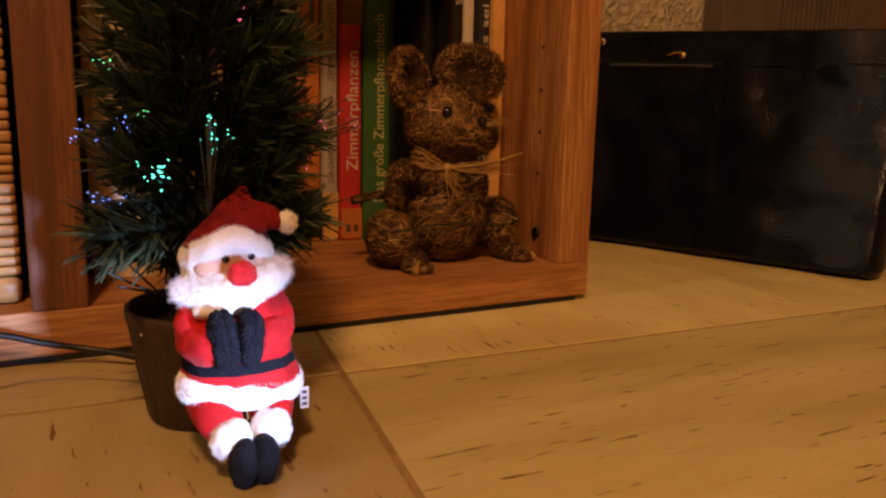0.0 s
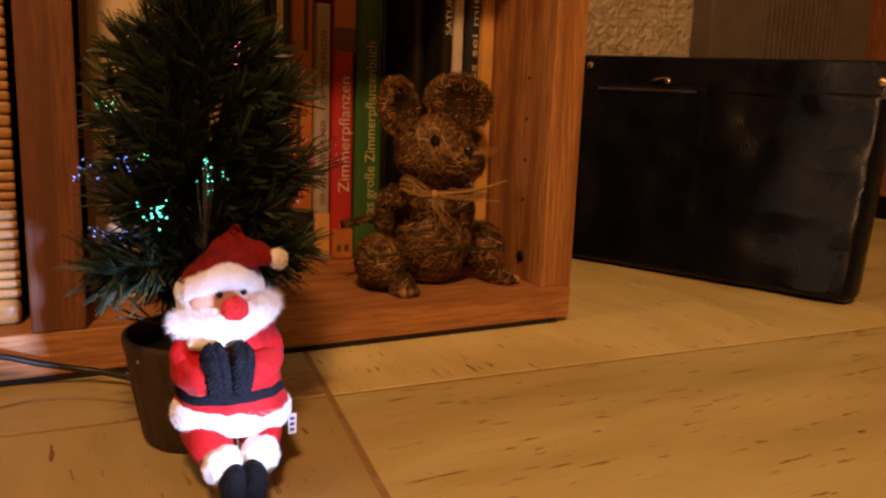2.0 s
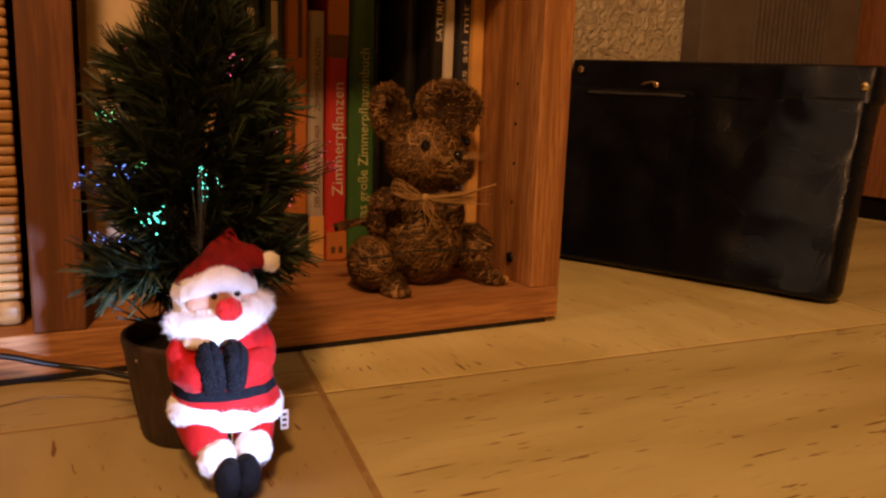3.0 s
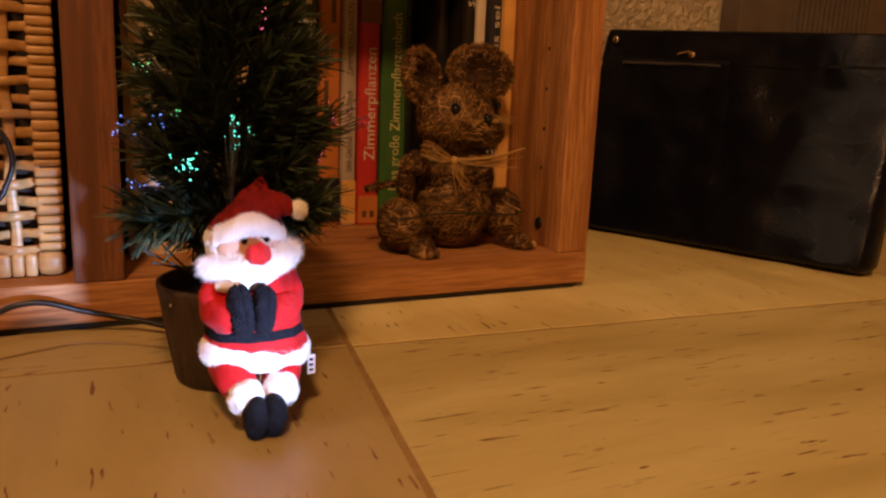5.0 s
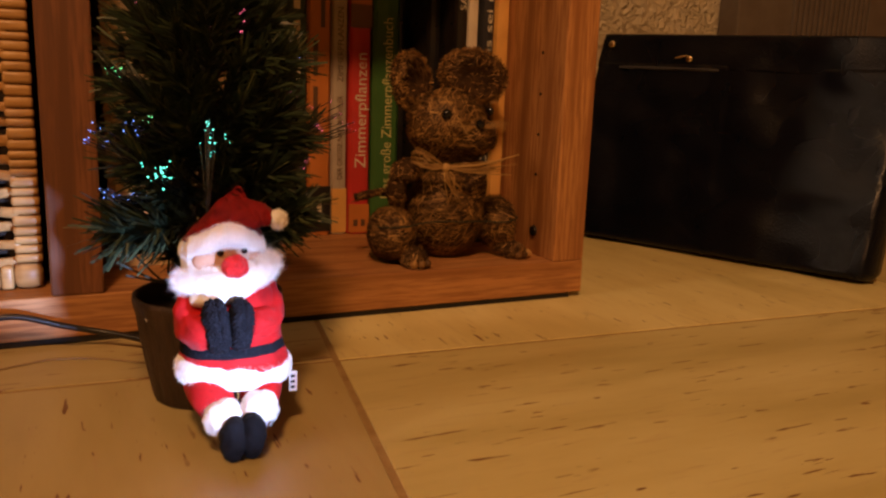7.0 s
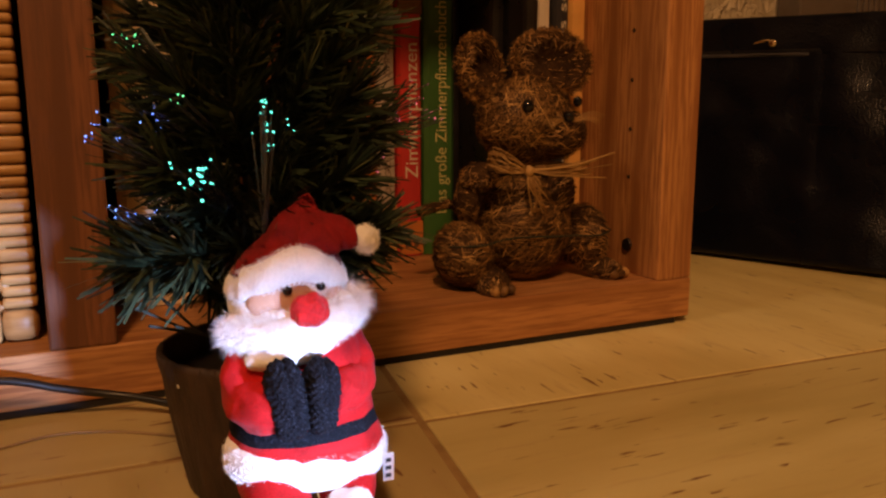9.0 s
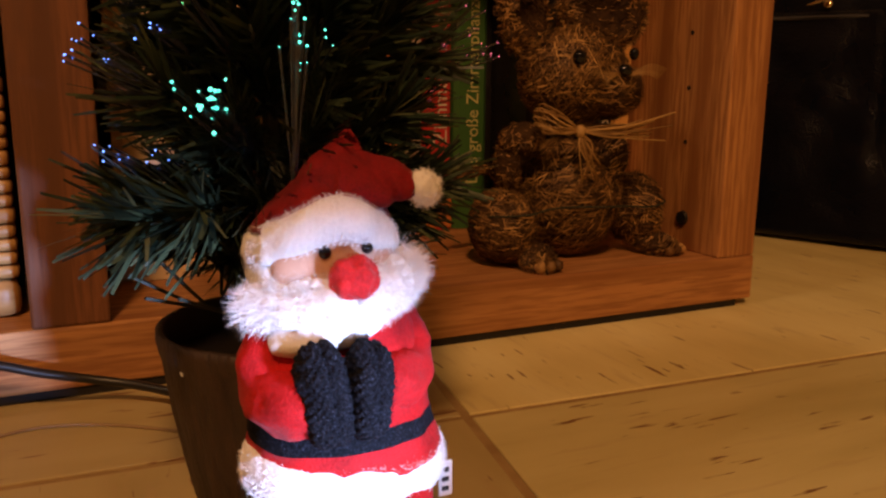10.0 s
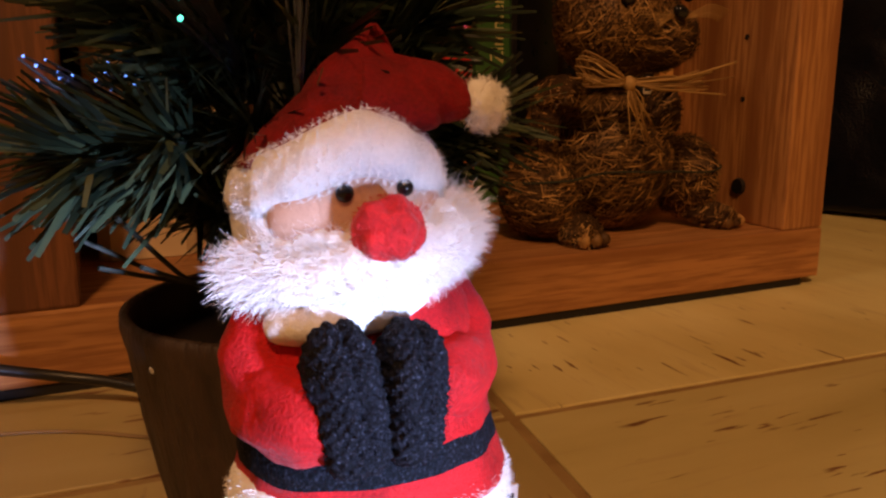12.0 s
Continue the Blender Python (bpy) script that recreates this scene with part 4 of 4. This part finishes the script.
    for v in bm.verts[first:]:
        c = v.co
        v.co += Vector((0, 1, 0)) * (0.0014 * noise.noise(Vector((c.x * 110, c.y * 50, c.z * 60))) + 0.0010 * noise.noise(c * 260)) + Vector((0, 0, 0.0005 * noise.noise(c * 190)))
        crease = abs((c.x + 0.3405) - (0.1290 - c.z) * 0.50)
        if c.y < hy and c.z > 0.1080:
            v.co.y += 0.0022 * math.exp(-(crease / 0.0013) ** 2)
    blob(bm, (-0.3222, -0.1862, 0.1132), (0.0042, 0.0042, 0.0048), W, 0.0010, 320, (0, -20, 0), 4)
    fuzz((-0.3222, -0.1862, 0.1132), (0.0042, 0.0042, 0.0048), 1300, 0.0016)
    # eyes, nose
    blob(bm, (-0.3515, -0.1902, 0.0985), (0.0017, 0.0014, 0.0017), E, level=3)
    blob(bm, (-0.3400, -0.1900, 0.0988), (0.0016, 0.0014, 0.0016), E, level=3)
    blob(bm, (-0.3458, -0.1965, 0.0926), (0.0063, 0.0058, 0.0060), N, 0.0010, 330, level=5)
    fuzz((-0.3458, -0.1965, 0.0926), (0.0063, 0.0058, 0.0060), 900, 0.0009, N, 0.00013)
    # plain white collar under the beard
    blob(bm, (-0.3505, -0.1885, 0.0778), (0.0165, 0.0095, 0.0058), W, 0.0008, 250, (0, -10, 0), 4)
    # beard: a soft crescent of long fur
    line = spline([(-0.3672, -0.1795, 0.0836), (-0.3600, -0.1880, 0.0832), (-0.3500, -0.1940, 0.0842), (-0.3400, -0.1940, 0.0858), (-0.3318, -0.1885, 0.0880), (-0.3268, -0.1815, 0.0908)], 6)
    tufts = [(p, k / (len(line) - 1) * 2 - 1, Vector((0.0050, 0.0056, 0.0064 - 0.0010 * abs(k / (len(line) - 1) * 2 - 1)))) for k, p in enumerate(line)]
    # moustache on both sides of the nose
    for at, u in (((-0.3612, -0.1842, 0.0880), -0.6), ((-0.3565, -0.1880, 0.0890), -0.4), ((-0.3525, -0.1905, 0.0888), -0.2), ((-0.3375, -0.1900, 0.0905), 0.3), ((-0.3320, -0.1865, 0.0928), 0.6)):
        tufts.append((Vector(at), u, Vector((0.0038, 0.0034, 0.0034))))
    for p, u, size in tufts:
        blob(bm, p, size, W, 0.0014, 330, level=3)
        for _ in range(620):
            a, b_ = r.uniform(0, 2 * math.pi), r.uniform(-1, 1)
            n = Vector((math.sqrt(1 - b_ * b_) * math.cos(a), math.sqrt(1 - b_ * b_) * math.sin(a), b_))
            if n.y > 0.5:
                continue
            q = p + Vector((n.x * size.x, n.y * size.y, n.z * size.z)) * 0.94
            d = n * 0.9 + Vector((u * 1.0, -0.15, -0.20 if u < 0.3 else 0.15)) + Vector((r.gauss(0, 0.55), r.gauss(0, 0.55), r.gauss(0, 0.55)))
            strip(bm, q, d, n.cross(Vector((0.3, 0.5, 0.8))), r.uniform(0.0012, 0.0034) * (1 + 0.7 * abs(u) ** 2), 0.00009, F, r.uniform(-0.0012, 0.0012), 0.2)
    # care tag at the side of the hem
    box(bm, (-0.3168, -0.1850, 0.0205), (-0.3124, -0.1845, 0.0315), 0, T)
    for z in (0.0222, 0.0252, 0.0282):
        box(bm, (-0.3158, -0.1853, z), (-0.3136, -0.18492, z + 0.0014), 0, I)
    me = mesh_of(bm, "santa_doll", [RED, PLUSH, BLACK, SKIN, GLOVE, RED_HAT_SHADED, NOSE, FUR, BEAD, TAG, INK, GOLD])
    ob = new("santa_doll", me)
    return tagged(ob, "plush Father Christmas doll in red coat leaning against the pot", "doll")


santa_doll()


# ---- leather bag ----
BR, DIR = Vector((0.309, -0.064, 0)), Vector((-0.385, 0.923, 0)).normalized()
OUT = Vector((0.923, 0.385, 0)).normalized()
bag = new("leather_bag")
bag.matrix_world = Matrix(((DIR.x, OUT.x, 0, BR.x), (DIR.y, OUT.y, 0, BR.y), (0, 0, 1, 0), (0, 0, 0, 1)))
tagged(bag, "black leather document bag standing upright on the floor", "bag")


def lean(z):
    return 0.078 * (z / 0.24) ** 1.1


def skin(bm, x0, x1, z0, z1, front, back, corner, nx=26, nz=20, puff=0.006, crease=True):
    """A soft upright pouch with rounded outline; front and back are depths."""
    grids = []
    for side in (0, 1):
        g = []
        for i in range(nx + 1):
            col = []
            for j in range(nz + 1):
                u, v = i / nx * 2 - 1, j / nz * 2 - 1
                k = max(abs(u), abs(v))
                x, z = (x0 + x1) / 2 + u * (x1 - x0) / 2, (z0 + z1) / 2 + v * (z1 - z0) / 2
                hx_, hz_ = (x1 - x0) / 2 - corner, (z1 - z0) / 2 - corner
                ex, ez = abs(x - (x0 + x1) / 2) - hx_, abs(z - (z0 + z1) / 2) - hz_
                if ex > 0 and ez > 0:
                    s = max(ex, ez) / math.hypot(ex, ez)
                    x = (x0 + x1) / 2 + math.copysign(hx_ + ex * s, u)
                    z = (z0 + z1) / 2 + math.copysign(hz_ + ez * s, v)
                edge = 1 - (1 - min(1, (1 - k) * 13)) ** 3
                mid = (front + back) / 2
                y = mid + ((front - mid) if side == 0 else (back - mid)) * (0.35 + 0.65 * edge)
                if side == 0:
                    y -= edge ** 4 * (puff * (0.5 + noise.noise(Vector((x * 11, z * 9, 3.1)))) + 0.0042 * noise.noise(Vector((x * 21, z * 27, 7.3))))
                    if crease:
                        y += 0.0011 * math.exp(-((x - 0.192 - 0.09 * (z - 0.2)) / 0.0045) ** 2) * edge * max(0.0, min(1, (z - 0.06) / 0.12))
                z *= 1 - 0.042 * (1 - x / 0.385)
                col.append(bm.verts.new((x, y + lean(z), z)))
            g.append(col)
        grids.append(g)
    for side, g in enumerate(grids):
        for i in range(nx):
            for j in range(nz):
                q = (g[i][j], g[i + 1][j], g[i + 1][j + 1], g[i][j + 1])
                bm.faces.new(q if side == 0 else q[::-1])
    a, c = grids
    rim = [(i, 0) for i in range(nx)] + [(nx, j) for j in range(nz)] + [(i, nz) for i in range(nx, 0, -1)] + [(0, j) for j in range(nz, 0, -1)]
    for (i, j), (k, l) in zip(rim, rim[1:] + rim[:1]):
        bm.faces.new((a[i][j], c[i][j], c[k][l], a[k][l]))
    bmesh.ops.recalc_face_normals(bm, faces=bm.faces)


bm = bmesh.new()
skin(bm, 0.000, 0.385, 0.0015, 0.232, 0.0, 0.045, 0.012, 110, 70)
part("pouch", bm, LEATHER, bag, "black grained leather front", True)
bm = bmesh.new()
skin(bm, -0.004, 0.387, 0.218, 0.264, -0.0016, 0.047, 0.008, 110, 24, 0.0022, False)
part("flap", bm, LEATHER, bag, "folded leather top edge", True)
bm = bmesh.new()
skin(bm, 0.21, 0.345, 0.2180, 0.2220, -0.0060, 0.0, 0.002, 10, 2, 0.0, False)
part("zip", bm, INK, bag, "dark zip slit")
for x, z in ((0.012, 0.2295), (0.362, 0.248)):
    bm = bmesh.new()
    blob(bm, (x, -0.0068 + lean(z), z), (0.0050, 0.0032, 0.0050), 0, level=3)
    part("stud", bm, BRASS, bag, "small brass stud", True)
bm = bmesh.new()
blob(bm, (0.248, -0.0095 + lean(0.2285), 0.2285), (0.0048, 0.0030, 0.0042), 0, level=3)
blob(bm, (0.260, -0.0090 + lean(0.2305), 0.2310), (0.0095, 0.0018, 0.0016), 0, 0, 1, (0, 12, 0), 3)
part("zip_pull", bm, BRASS, bag, "brass zip pull", True)


# ---- grey ribbed panel and wooden cabinet behind ----
panel = thing("storage_panel", (0.782, 0.44, 0), "upright dark grey panel with a ribbed middle before the wall", "panel")
bm = bmesh.new()
box(bm, (-0.205, -0.018, 0.0), (0.200, 0.026, 0.95), 0.003)
part("panel_board", bm, GREY, panel)
for k in range(16):
    bm = bmesh.new()
    x = -0.085 + k * 0.0122
    box(bm, (x, -0.0225, 0.02), (x + 0.0075, -0.0175, 0.93), 0.0012)
    part("rib", bm, GREY, panel)
cab = thing("cabinet", (1.30, 0.20, 0), "reddish wooden cabinet on a dark plinth", "cabinet")
bm = bmesh.new()
box(bm, (-0.25, -0.30, 0.0), (0.30, 0.26, 0.045))
part("plinth", bm, BLACK, cab, "black recessed plinth")
bm = bmesh.new()
box(bm, (-0.26, -0.31, 0.045), (0.31, 0.265, 0.95), 0.003)
part("body", bm, WOOD_DARK["z"], cab, "reddish brown wooden body")

# ---- cable and thin floor line ----
bm = bmesh.new()
tube(bm, spline([(-0.335, -0.079, 0.0060), (-0.352, -0.060, 0.0060), (-0.374, -0.034, 0.0072), (-0.392, -0.020, 0.0095), (-0.408, -0.0150, 0.0125), (-0.429, -0.0145, 0.0185), (-0.443, -0.0145, 0.0236), (-0.455, -0.0145, 0.0262), (-0.468, -0.0145, 0.0252), (-0.480, -0.0145, 0.0205),
                 (-0.500, -0.016, 0.0120), (-0.530, -0.022, 0.0024), (-0.570, -0.035, 0.0022), (-0.640, -0.060, 0.0022)], 6), 0.0021, 10)
tagged(part("power_cable", bm, CABLE, soft=True), "black round power cable in front of the shelf", "cable")
bm = bmesh.new()
tube(bm, spline([(-0.62, 0.008, 0.036), (-0.560, 0.008, 0.060), (-0.500, 0.010, 0.078), (-0.477, 0.012, 0.091), (-0.470, 0.0125, 0.102), (-0.4655, 0.0125, 0.116), (-0.467, 0.0125, 0.129), (-0.473, 0.0125, 0.139), (-0.490, 0.012, 0.150), (-0.530, 0.010, 0.154), (-0.60, 0.009, 0.120), (-0.64, 0.008, 0.036)], 6), 0.0019, 10)
tagged(part("cable_loop", bm, CABLE, soft=True), "black cable loop hanging before the basket", "cable")
bm = bmesh.new()
tube(bm, spline([(-0.60, -0.085, 0.0006), (-0.52, -0.062, 0.0006), (-0.479, -0.049, 0.0006), (-0.450, -0.037, 0.0006), (-0.430, -0.032, 0.0006), (-0.405, -0.040, 0.0006), (-0.379, -0.058, 0.0006), (-0.362, -0.072, 0.0006)], 6), 0.0007, 6)
tagged(part("thin_line", bm, BROWN_LINE, soft=True), "thin brown line along the floor", "cord")

# ---- floor tiles ----
O, U, V = Vector((-0.261, -0.092, 0)), Vector((0.600, -0.034, 0)), Vector((0.085, 0.594, 0))
for i in range(-4, 4):
    for j in range(-5, 2):
        o = O + U * i + V * j
        if not (-2.6 < o.x + 0.35 < 2.0 and -3.0 < o.y + 0.3 < 0.75):
            continue
        g = 0.0022
        bm = bmesh.new()
        us, vs = U.normalized() * g, V.normalized() * g
        base = [us + vs, U - us + vs, U + V - us - vs, V + us - vs]
        lo = [bm.verts.new(c + Vector((0, 0, -0.002))) for c in base]
        mid_ = [bm.verts.new(c + Vector((0, 0, -0.0004))) for c in base]
        ctr = (U + V) / 2
        hi = [bm.verts.new(c + (ctr - c).normalized() * 0.0007) for c in base]
        for a, c in ((lo, mid_), (mid_, hi)):
            for k in range(4):
                bm.faces.new((a[k], a[(k + 1) % 4], c[(k + 1) % 4], c[k]))
        bm.faces.new(hi)
        t = part("tile", bm, (VINYL_DARKER if (i * 3 + (j + 1) // 2 * 5) % 4 == 1 else VINYL)[(i + j + 1) % 2], FLOOR)
        t.location = o
